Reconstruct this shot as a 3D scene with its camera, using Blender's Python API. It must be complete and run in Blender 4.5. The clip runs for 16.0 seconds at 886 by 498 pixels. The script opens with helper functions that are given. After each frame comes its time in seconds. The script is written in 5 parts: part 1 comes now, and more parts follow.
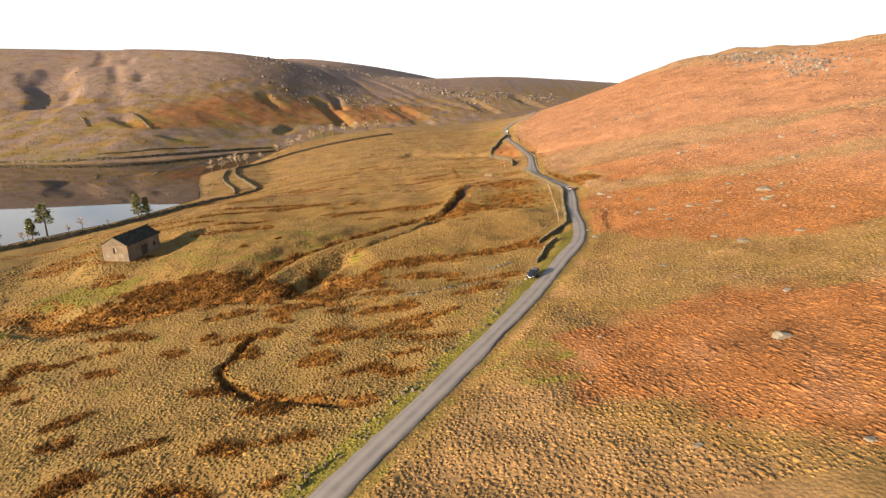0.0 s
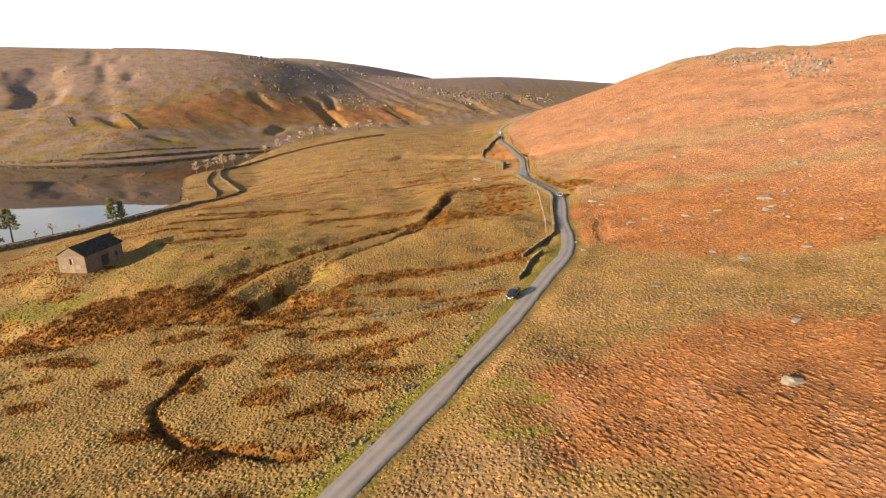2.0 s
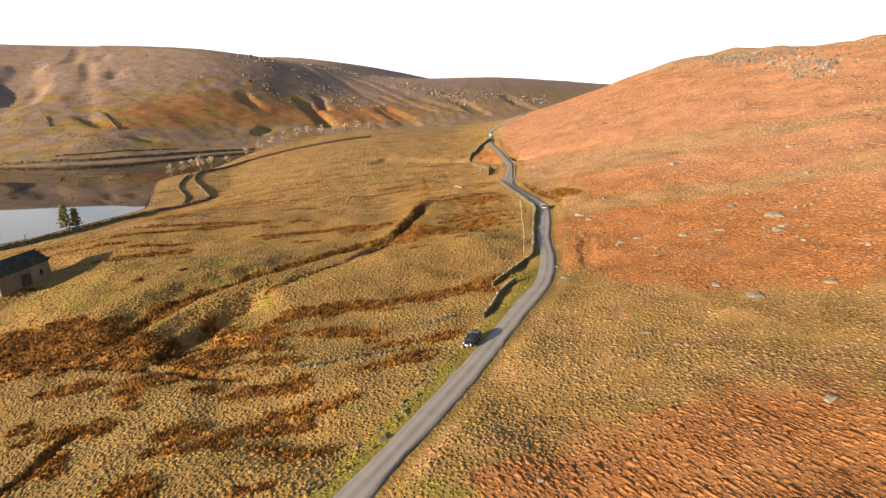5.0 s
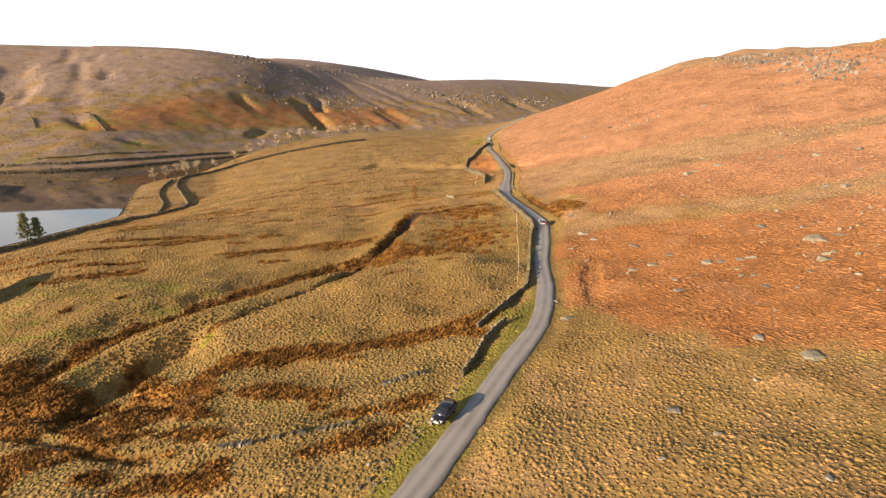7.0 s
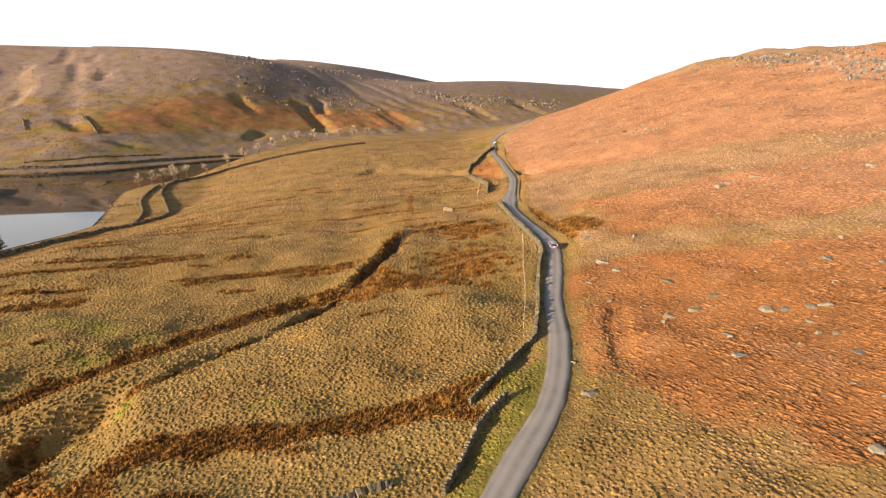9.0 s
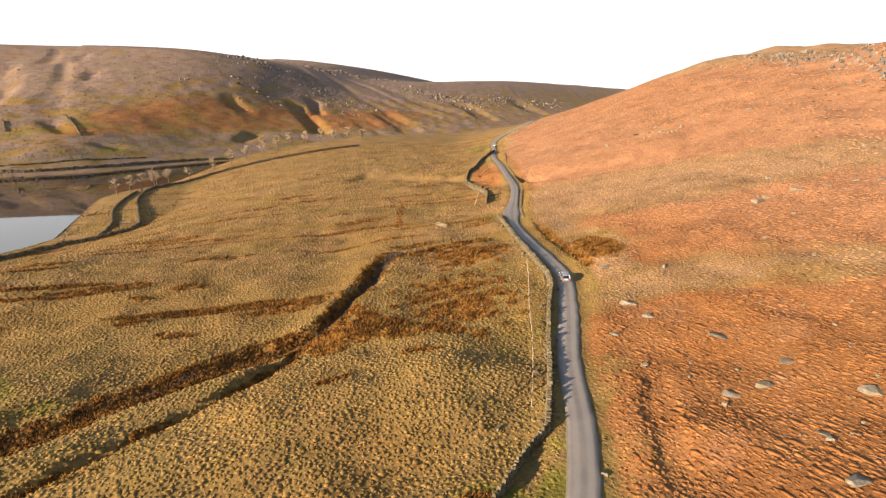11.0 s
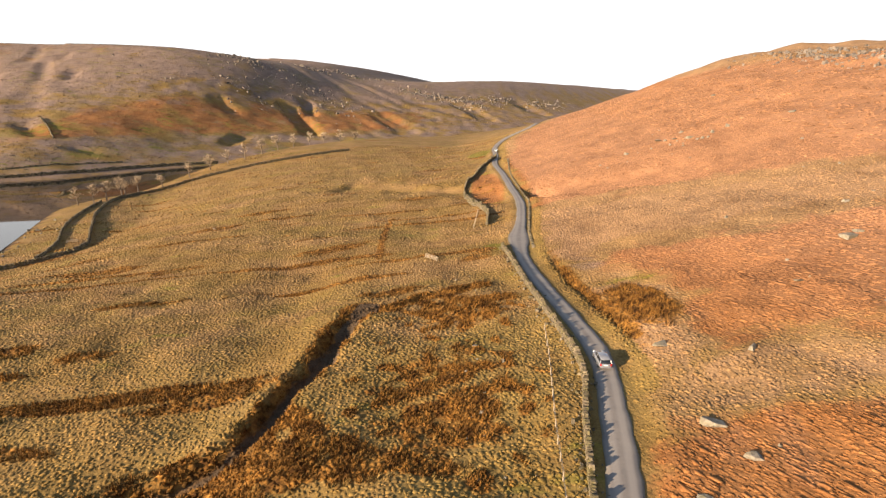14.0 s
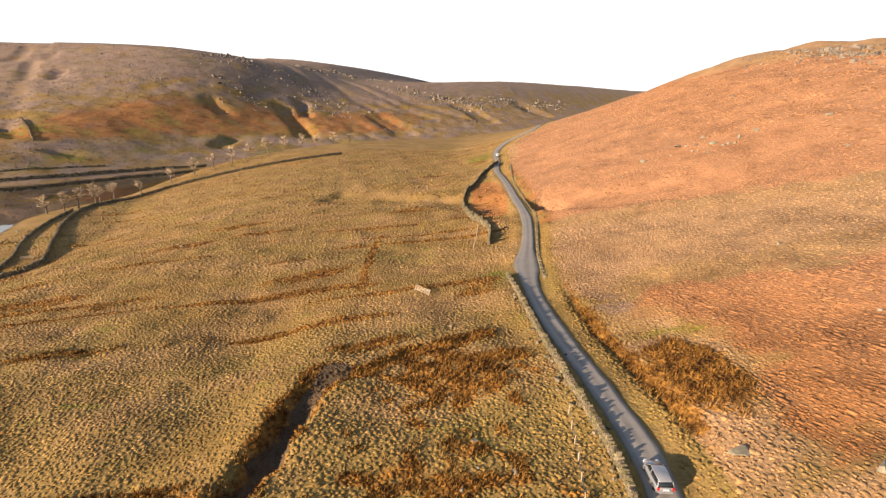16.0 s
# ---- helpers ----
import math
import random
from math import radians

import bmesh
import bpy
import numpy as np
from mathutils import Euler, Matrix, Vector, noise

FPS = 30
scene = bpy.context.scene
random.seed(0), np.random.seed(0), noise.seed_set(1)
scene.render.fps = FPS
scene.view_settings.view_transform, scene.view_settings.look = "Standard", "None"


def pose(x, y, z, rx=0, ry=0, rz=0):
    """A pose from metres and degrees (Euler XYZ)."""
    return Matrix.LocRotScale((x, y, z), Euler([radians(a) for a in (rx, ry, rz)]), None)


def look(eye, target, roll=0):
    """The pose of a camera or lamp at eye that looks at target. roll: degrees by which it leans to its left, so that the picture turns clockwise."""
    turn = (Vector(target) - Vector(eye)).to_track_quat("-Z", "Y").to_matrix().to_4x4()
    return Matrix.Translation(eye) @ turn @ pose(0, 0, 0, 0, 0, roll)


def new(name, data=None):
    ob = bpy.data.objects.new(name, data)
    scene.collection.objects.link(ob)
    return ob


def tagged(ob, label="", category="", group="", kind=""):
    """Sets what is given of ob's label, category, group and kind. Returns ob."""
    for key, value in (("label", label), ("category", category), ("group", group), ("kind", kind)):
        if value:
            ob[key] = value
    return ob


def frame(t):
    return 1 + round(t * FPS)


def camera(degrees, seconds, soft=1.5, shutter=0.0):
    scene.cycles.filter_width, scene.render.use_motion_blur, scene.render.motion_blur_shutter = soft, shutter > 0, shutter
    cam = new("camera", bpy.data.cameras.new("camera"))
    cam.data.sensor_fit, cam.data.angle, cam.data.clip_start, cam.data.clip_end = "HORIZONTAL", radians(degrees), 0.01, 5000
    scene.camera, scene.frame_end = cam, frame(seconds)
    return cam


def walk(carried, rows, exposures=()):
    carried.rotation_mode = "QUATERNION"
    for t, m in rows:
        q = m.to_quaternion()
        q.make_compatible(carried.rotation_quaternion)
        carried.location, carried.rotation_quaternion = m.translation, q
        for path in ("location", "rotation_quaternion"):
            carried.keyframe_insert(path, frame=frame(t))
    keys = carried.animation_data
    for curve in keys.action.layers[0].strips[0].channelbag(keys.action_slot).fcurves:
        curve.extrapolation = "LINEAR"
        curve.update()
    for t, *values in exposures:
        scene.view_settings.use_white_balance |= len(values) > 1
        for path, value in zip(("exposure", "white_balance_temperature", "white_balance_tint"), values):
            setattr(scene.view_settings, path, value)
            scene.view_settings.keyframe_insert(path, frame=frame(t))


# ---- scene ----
cam = camera(82.4, 16.0, soft=1.35)
METRES, EYE, TILT, LEAN, TURN = 150.0, 45.0, -17.0, 0.0, 0.0
ROWS = [
    (0.0, 0.0, 0.0, 0.0, 0.0, 0.0, 0.0),
    (0.5, 0.0086, 0.0165, 0.0055, -0.07, 0.0, -0.03),
    (1.0, 0.0171, 0.0332, 0.011, -0.14, 0.01, -0.05),
    (1.5, 0.0255, 0.05, 0.0167, -0.19, -0.0, -0.07),
    (2.0, 0.0341, 0.0668, 0.0221, -0.26, -0.0, -0.09),
    (2.5, 0.0428, 0.0836, 0.0277, -0.31, -0.01, -0.11),
    (3.0, 0.0517, 0.1005, 0.0331, -0.37, -0.0, -0.12),
    (5.5, 0.1, 0.2115, 0.0664, -0.54, 0.07, -0.32),
    (6.0, 0.1085, 0.2414, 0.075, -0.58, 0.13, -0.36),
    (6.5, 0.1157, 0.2729, 0.084, -0.58, 0.2, -0.41),
    (7.0, 0.122, 0.3057, 0.0933, -0.27, 0.28, -0.54),
    (7.5, 0.1279, 0.3393, 0.1033, 0.39, 0.3, -0.7),
    (8.0, 0.1331, 0.3739, 0.1134, 0.38, 0.36, -0.76),
    (8.5, 0.1379, 0.4091, 0.1242, 0.37, 0.38, -0.78),
    (9.0, 0.1424, 0.4448, 0.1349, 0.38, 0.45, -0.8),
    (11.5, 0.1599, 0.6209, 0.1886, 0.45, 0.5, -0.8),
    (12.0, 0.1625, 0.6553, 0.1992, 0.46, 0.53, -0.81),
    (12.5, 0.1647, 0.6896, 0.2097, 0.47, 0.53, -0.82),
    (13.0, 0.1666, 0.7236, 0.2208, 0.46, 0.5, -0.82),
    (13.5, 0.1687, 0.7579, 0.2314, 0.47, 0.53, -0.82),
    (14.0, 0.1704, 0.7921, 0.242, 0.46, 0.53, -0.85),
    (14.5, 0.172, 0.8263, 0.2528, 0.43, 0.53, -0.86),
    (15.0, 0.1739, 0.8608, 0.2635, 0.44, 0.54, -0.86),
    (15.5, 0.1757, 0.8955, 0.2742, 0.44, 0.6, -0.88),
    (16.0, 0.1773, 0.9302, 0.2854, 0.45, 0.6, -0.89),
]
walk(cam, [(t, pose(0, 0, EYE, TILT, LEAN, TURN) @ pose(METRES * x, METRES * y, METRES * z, 90 + pitch, roll, yaw)) for t, x, y, z, yaw, pitch, roll in ROWS])

# ---- light: a low sun behind the left shoulder, thin bright sky ----
SUN_HIGH, SUN_FROM = 13.2, (-0.80, -0.60)
world = bpy.data.worlds.new("sky")
scene.world = world
world.use_nodes = True
wn = world.node_tree.nodes
sky = wn.new("ShaderNodeTexSky")
sky.sky_type, sky.sun_disc = "NISHITA", False
sky.sun_elevation, sky.sun_rotation = radians(SUN_HIGH), math.atan2(SUN_FROM[0], SUN_FROM[1])
sky.air_density, sky.dust_density, sky.ozone_density = 1.0, 0.3, 2.5
way = wn.new("ShaderNodeTexCoord")
turned = wn.new("ShaderNodeMapping")
turned.inputs["Location"].default_value = (0.55, 0.1, 0.0)
turned.inputs["Scale"].default_value = (1.0, 1.0, 3.0)
veil = wn.new("ShaderNodeTexNoise")
veil.inputs["Scale"].default_value, veil.inputs["Detail"].default_value = 2.0, 6.0
thin = wn.new("ShaderNodeValToRGB")
thin.color_ramp.elements[0].position, thin.color_ramp.elements[1].position = 0.42, 0.60
up = wn.new("ShaderNodeSeparateXYZ")
low = wn.new("ShaderNodeValToRGB")
low.color_ramp.elements[0].position, low.color_ramp.elements[1].position = 0.25, 0.5
low.color_ramp.elements[0].color, low.color_ramp.elements[1].color = (1, 1, 1, 1), (0.12, 0.12, 0.12, 1)
side = wn.new("ShaderNodeValToRGB")
side.color_ramp.elements[0].position, side.color_ramp.elements[1].position = 0.30, 0.52
half = wn.new("ShaderNodeMath")
half.operation, half.inputs[1].default_value = "ADD", 1.0
most = wn.new("ShaderNodeMath")
most.operation = "MAXIMUM"
both = wn.new("ShaderNodeMath")
both.operation = "MULTIPLY"
cloud = wn.new("ShaderNodeMix")
cloud.data_type = "RGBA"
cloud.inputs[7].default_value = (4.7, 4.7, 4.75, 1)
for out, into in ((way.outputs["Generated"], turned.inputs["Vector"]), (turned.outputs["Vector"], veil.inputs["Vector"]), (way.outputs["Generated"], up.inputs[0]), (up.outputs["Z"], low.inputs["Fac"]),
                  (veil.outputs["Fac"], thin.inputs["Fac"]), (up.outputs["X"], half.inputs[0]), (half.outputs[0], side.inputs["Fac"]), (thin.outputs["Color"], most.inputs[0]), (side.outputs["Color"], most.inputs[1]), (most.outputs[0], both.inputs[0]), (low.outputs["Color"], both.inputs[1]), (both.outputs[0], cloud.inputs[0]),
                  (sky.outputs[0], cloud.inputs[6]), (cloud.outputs[2], wn["Background"].inputs[0])):
    world.node_tree.links.new(out, into)
wn["Background"].inputs[1].default_value = 0.08
sun = new("sun", bpy.data.lights.new("sun", "SUN"))
sun.data.energy, sun.data.angle, sun.data.color = 5.0, radians(0.6), (1.0, 0.79, 0.565)
sun.matrix_world = look((0, 0, 0), (-SUN_FROM[0], -SUN_FROM[1], -math.tan(radians(SUN_HIGH))))
scene.view_settings.exposure = 1.72


# ---- materials ----
def material(name, rough=0.9, metal=0.0):
    m = bpy.data.materials.new(name)
    m.use_nodes = True
    b = m.node_tree.nodes["Principled BSDF"]
    b.inputs["Roughness"].default_value, b.inputs["Metallic"].default_value = rough, metal
    b.inputs["Specular IOR Level"].default_value = 0.25
    return m, m.node_tree, b


def node(nt, kind, **inputs):
    n = nt.nodes.new(kind)
    for key, v in inputs.items():
        n.inputs[key.replace("_", " ")].default_value = v
    return n


def noise_tex(nt, scale, detail=4.0, rough=0.6, stretch=None, turn=0.0):
    co = nt.nodes.new("ShaderNodeNewGeometry").outputs["Position"]
    n = node(nt, "ShaderNodeTexNoise", Scale=scale, Detail=detail, Roughness=rough)
    if stretch:
        mp = nt.nodes.new("ShaderNodeMapping")
        mp.inputs["Scale"].default_value = stretch
        mp.inputs["Rotation"].default_value = (0, 0, turn)
        nt.links.new(co, mp.inputs["Vector"])
        co = mp.outputs["Vector"]
    nt.links.new(co, n.inputs["Vector"])
    return n.outputs["Fac"]


def ramp(nt, fac, stops):
    r = nt.nodes.new("ShaderNodeValToRGB")
    while len(r.color_ramp.elements) < len(stops):
        r.color_ramp.elements.new(0.5)
    for e, (p, c) in zip(r.color_ramp.elements, stops):
        e.position, e.color = p, (*c, 1) if len(c) == 3 else c
    nt.links.new(fac, r.inputs["Fac"])
    return r.outputs["Color"]


def mix(nt, fac, a, b, mode="MIX"):
    m = nt.nodes.new("ShaderNodeMix")
    m.data_type, m.blend_type = "RGBA", mode
    for sock, v in ((m.inputs[0], fac), (m.inputs[6], a), (m.inputs[7], b)):
        if isinstance(v, (int, float)):
            sock.default_value = v
        elif isinstance(v, tuple):
            sock.default_value = (*v, 1)
        else:
            nt.links.new(v, sock)
    return m.outputs[2]


def calc(nt, op, a, b=0.0):
    m = nt.nodes.new("ShaderNodeMath")
    m.operation = op
    for sock, v in zip(m.inputs, (a, b)):
        if isinstance(v, (int, float)):
            sock.default_value = v
        else:
            nt.links.new(v, sock)
    return m.outputs[0]


def bump(nt, bsdf, height, strength, distance):
    n = node(nt, "ShaderNodeBump", Strength=strength, Distance=distance)
    nt.links.new(height, n.inputs["Height"])
    nt.links.new(n.outputs["Normal"], bsdf.inputs["Normal"])


def land_material(name, clump):
    """Moorland: straw grass, dead bracken, rushes, moss, peat and heather, spread by the plan of covers that each
    vertex carries; distance haze is painted into the paler fern, straw and heather tones.
    """
    m, nt, b = material(name, 0.95)
    b.inputs["Specular IOR Level"].default_value = 0.08
    covers = []
    for layer in ("cover", "cover_more"):
        at = nt.nodes.new("ShaderNodeAttribute")
        at.attribute_name = layer
        sp = nt.nodes.new("ShaderNodeSeparateColor")
        nt.links.new(at.outputs["Color"], sp.inputs["Color"])
        covers += [sp.outputs[i] for i in range(3)]
    bracken, rush, green, heather, peat, straw = covers
    fine = noise_tex(nt, 1.1, 5, 0.7)
    mid = noise_tex(nt, 0.16, 5, 0.65)
    wide = noise_tex(nt, 0.02, 4, 0.6)
    streak = noise_tex(nt, 0.22, 5, 0.65, (0.35, 1.0, 1.0), 0.25)
    grass = mix(nt, fine, (0.135, 0.083, 0.028), (0.245, 0.156, 0.058))
    grass = mix(nt, ramp(nt, mid, [(0.38, (0, 0, 0)), (0.62, (1, 1, 1))]), grass, mix(nt, fine, (0.125, 0.084, 0.025), (0.225, 0.152, 0.050)))
    grass = mix(nt, ramp(nt, wide, [(0.45, (0, 0, 0)), (0.62, (0.6, 0.6, 0.6))]), grass, mix(nt, fine, (0.145, 0.081, 0.025), (0.250, 0.146, 0.048)))
    pale = mix(nt, fine, (0.160, 0.095, 0.040), (0.290, 0.177, 0.077))
    fern = mix(nt, fine, (0.155, 0.066, 0.022), (0.275, 0.120, 0.043))
    fern = mix(nt, ramp(nt, mid, [(0.40, (0, 0, 0)), (0.65, (0.8, 0.8, 0.8))]), fern, mix(nt, fine, (0.165, 0.076, 0.029), (0.285, 0.138, 0.056)))
    # high straw values turn fern pinker and paler: distance haze put into the colour
    fern = mix(nt, ramp(nt, straw, [(0.50, (0, 0, 0)), (0.85, (0.7, 0.7, 0.7))]), fern, mix(nt, fine, (0.215, 0.112, 0.064), (0.375, 0.205, 0.122)))
    reed = mix(nt, ramp(nt, noise_tex(nt, 0.55, 5, 0.7), [(0.36, (0, 0, 0)), (0.66, (1, 1, 1))]), (0.052, 0.023, 0.007), (0.270, 0.132, 0.031))
    moss = mix(nt, fine, (0.100, 0.084, 0.016), (0.205, 0.168, 0.034))
    # heather made lighter and greyer, so the far hill's haze sits in its colour
    ling_hazed = mix(nt, fine, (0.140, 0.097, 0.076), (0.22, 0.155, 0.120))
    soil = mix(nt, fine, (0.034, 0.022, 0.013), (0.110, 0.074, 0.046))

    def edge(cover, wobble=0.5, low=0.32, high=0.62):
        v = calc(nt, "ADD", cover, calc(nt, "MULTIPLY", calc(nt, "SUBTRACT", streak, 0.5), wobble * 2))
        v = calc(nt, "ADD", v, calc(nt, "MULTIPLY", calc(nt, "SUBTRACT", fine, 0.5), 0.45))
        return ramp(nt, v, [(low, (0, 0, 0)), (high, (1, 1, 1))])

    # pinkish straw tone for high values, haze painted into the grass colour
    pale = mix(nt, ramp(nt, straw, [(0.62, (0, 0, 0)), (0.9, (1, 1, 1))]), pale, mix(nt, fine, (0.185, 0.108, 0.055), (0.315, 0.192, 0.104)))
    c = mix(nt, edge(straw), grass, pale)
    c = mix(nt, edge(bracken), c, fern)
    c = mix(nt, edge(heather), c, ling_hazed)
    c = mix(nt, edge(green, 0.9), c, moss)
    c = mix(nt, edge(rush, 0.55, 0.44, 0.60), c, reed)
    c = mix(nt, edge(peat, 0.3), c, soil)
    grain = noise_tex(nt, 5.5, 3, 0.7)
    blotch = noise_tex(nt, 0.07, 9, 0.78)
    c = mix(nt, 1.0, c, ramp(nt, blotch, [(0.32, (0.64, 0.62, 0.61)), (0.5, (1.0, 1.0, 1.0)), (0.70, (1.30, 1.28, 1.23))]), "MULTIPLY")
    c = mix(nt, 1.0, c, ramp(nt, grain, [(0.30, (0.72, 0.70, 0.66)), (0.52, (1.0, 1.0, 1.0)), (0.72, (1.24, 1.22, 1.18))]), "MULTIPLY")
    if clump:
        geo = nt.nodes.new("ShaderNodeNewGeometry").outputs["Random Per Island"]
        c = mix(nt, 1.0, c, ramp(nt, geo, [(0, (0.80, 0.78, 0.74)), (0.6, (1.0, 0.98, 0.95)), (1, (1.18, 1.16, 1.1))]), "MULTIPLY")
    nt.links.new(c, b.inputs["Base Color"])
    tuft = nt.nodes.new("ShaderNodeTexVoronoi")
    tuft.inputs["Scale"].default_value = 1.9
    nt.links.new(nt.nodes.new("ShaderNodeNewGeometry").outputs["Position"], tuft.inputs["Vector"])
    h = calc(nt, "ADD", calc(nt, "MULTIPLY", tuft.outputs["Distance"], -0.8), calc(nt, "ADD", fine, calc(nt, "MULTIPLY", mid, 1.1)))
    bump(nt, b, fine if clump else h, 0.6, 0.10 if clump else 0.18)
    return m


def plain(name, dark, light, scale, rough=0.85, relief=0.02, island=0.0, metal=0.0, detail=5.0, moss=0.0):
    m, nt, b = material(name, rough, metal)
    f = noise_tex(nt, scale, detail, 0.65)
    f2 = noise_tex(nt, scale / 7, 3, 0.6)
    c = mix(nt, ramp(nt, f, [(0.3, (0, 0, 0)), (0.7, (1, 1, 1))]), dark, light)
    c = mix(nt, 0.6, c, ramp(nt, f2, [(0.3, (0.6, 0.6, 0.6)), (0.7, (1.25, 1.25, 1.25))]), "MULTIPLY")
    if island:
        geo = nt.nodes.new("ShaderNodeNewGeometry").outputs["Random Per Island"]
        c = mix(nt, island, c, ramp(nt, geo, [(0, (0.45, 0.43, 0.40)), (0.5, (0.95, 0.9, 0.85)), (1, (1.6, 1.5, 1.35))]), "MULTIPLY")
    nt.links.new(c, b.inputs["Base Color"])
    if moss:
        c = mix(nt, ramp(nt, noise_tex(nt, 0.9, 5, 0.7), [(0.45, (0, 0, 0)), (0.66, (moss, moss, moss))]), c, (0.105, 0.088, 0.026))
        nt.links.new(c, b.inputs["Base Color"])
    if relief:
        bump(nt, b, f, 0.7, relief)
    return m


LAND = land_material("moorland", False)
TUFT = land_material("tussock_grass", True)
STONE = plain("gritstone", (0.060, 0.049, 0.034), (0.165, 0.136, 0.096), 2.2, 0.9, 0.04, 0.9, moss=0.7)
BOULDER = plain("weathered_gritstone", (0.085, 0.072, 0.055), (0.25, 0.212, 0.165), 2.6, 0.9, 0.10, moss=0.5)
SCREE = plain("crag_stone", (0.075, 0.063, 0.053), (0.17, 0.145, 0.122), 0.8, 0.9, 0.15, 0.8)
WALLSTONE = plain("barn_stone", (0.085, 0.064, 0.043), (0.185, 0.142, 0.098), 3.0, 0.9, 0.03, 0.45)
SLATE = plain("dark_slate", (0.026, 0.026, 0.021), (0.060, 0.060, 0.048), 2.0, 0.75, 0.02, 0.4)
WOOD = plain("grey_timber", (0.16, 0.12, 0.08), (0.34, 0.27, 0.19), 6.0, 0.85, 0.01)
DARKWOOD = plain("dark_timber", (0.035, 0.028, 0.02), (0.075, 0.06, 0.045), 6.0, 0.85, 0.01)
BARK = plain("bark", (0.07, 0.05, 0.035), (0.18, 0.135, 0.095), 5.0, 0.9, 0.03)
TWIG = plain("bare_twigs", (0.28, 0.20, 0.12), (0.50, 0.39, 0.26), 3.0, 0.9, 0.0)
NEEDLE = plain("pine_needles", (0.055, 0.066, 0.020), (0.17, 0.165, 0.060), 1.5, 0.8, 0.0, 0.6)
WIRE = plain("steel_wire", (0.25, 0.24, 0.22), (0.4, 0.38, 0.35), 3.0, 0.5, 0.0, 0.0, 0.8)


def asphalt():
    m, nt, b = material("worn_asphalt", 0.85)
    f = noise_tex(nt, 5.0, 6, 0.75)
    p = noise_tex(nt, 0.35, 4, 0.6)
    at = nt.nodes.new("ShaderNodeAttribute")
    at.attribute_name = "across"
    t = at.outputs["Fac"]
    c = mix(nt, f, (0.140, 0.120, 0.103), (0.235, 0.204, 0.176))
    c = mix(nt, ramp(nt, p, [(0.42, (0, 0, 0)), (0.60, (0.55, 0.55, 0.55))]), c, (0.125, 0.112, 0.105))
    w = calc(nt, "ADD", t, calc(nt, "MULTIPLY", calc(nt, "SUBTRACT", f, 0.5), 0.35))
    tracks = ramp(nt, t, [(0.10, (0, 0, 0)), (0.30, (0.5, 0.5, 0.5)), (0.52, (0.5, 0.5, 0.5)), (0.70, (0, 0, 0))])
    c = mix(nt, tracks, c, (0.27, 0.238, 0.207))
    c = mix(nt, ramp(nt, w, [(0.84, (0, 0, 0)), (0.98, (0.8, 0.8, 0.8))]), c, (0.10, 0.085, 0.05))
    nt.links.new(c, b.inputs["Base Color"])
    bump(nt, b, f, 0.4, 0.01)
    return m


SLATE.node_tree.nodes["Principled BSDF"].inputs["Specular IOR Level"].default_value = 0.0
ROAD = asphalt()


def water_material():
    m, nt, b = material("still_water", 0.02)
    b.inputs["Base Color"].default_value = (0.012, 0.012, 0.010, 1)
    b.inputs["Specular IOR Level"].default_value = 0.6
    b.inputs["IOR"].default_value = 1.4
    bump(nt, b, noise_tex(nt, 0.5, 3, 0.5, (1.0, 0.4, 1.0), 0.3), 0.05, 0.02)
    return m


LAKE = water_material()


# ---- the land ----
WATER = -16.0
# cross-sections of the near side of the valley, from the road's side of x = 40 m: height there, fall to the
# reservoir (near and far part), rise to the moor (near and far part), each per 100 m
SECTION_Y = [-40, 40, 90, 140, 200, 270, 340, 430, 560, 660, 760]
LEVEL = [16.5, 15.1, 11.5, 9.2, 9.8, 6.9, 5.8, 6.6, 8.5, 9.0, 9.0]
FALL = [19.5, 18.5, 15.4, 10.0, 5.2, 6.6, 6.8, 4.0, 0.0, 0.0, 0.0]
FALL_FAR = [1.0, 1.1, 3.3, 5.6, 8.4, 10.2, 10.1, 8.0, 7.0, 7.0, 7.0]
RISE = [19.5, 19.5, 19.7, 18.6, 18.5, 23.5, 31.8, 36.0, 31.0, 15.0, 8.0]
RISE_FAR = [4.0, 4.0, 3.2, 2.3, 1.2, -0.4, -2.6, -3.0, 4.0, 4.0, 1.0]
# the foot of the far hillside: x, y, height of the valley floor, height of the hill's crest over it
FOOT = [(-1500, 250, -19, 150), (-900, 340, -19, 152), (-560, 415, -19, 156), (-400, 440, -19, 158), (-300, 450, -19, 156), (-245, 490, -19, 144), (-200, 560, -18, 138), (-130, 630, -17, 126),
        (0, 720, -14, 110), (150, 850, -6, 92), (330, 1100, 8, 74), (600, 1500, 20, 64), (1200, 2300, 35, 60)]
# height of the far hill's crest over its foot, from west to east
CREST_X = [-1200, -700, -500, -400, -300, -180, -60, 40, 160, 330, 600]
CREST = [136, 141, 141, 134, 118, 82, 76, 79, 78, 72, 62]
# the near shore of the reservoir
SHORE_PLAN = [(-300, 20), (-222, 140), (-186, 204), (-164, 245), (-151, 290), (-149, 304), (-161, 331), (-180, 372), (-191, 400), (-190, 420), (-180, 450), (-165, 490), (-142, 552), (-118, 590), (-90, 640)]


def soft(v, k=8.0):
    return k * np.log1p(np.exp(np.clip(v / k, -40, 40)))


def step(v, a, b):
    f = np.clip((v - a) / (b - a), 0, 1)
    return f * f * (3 - 2 * f)


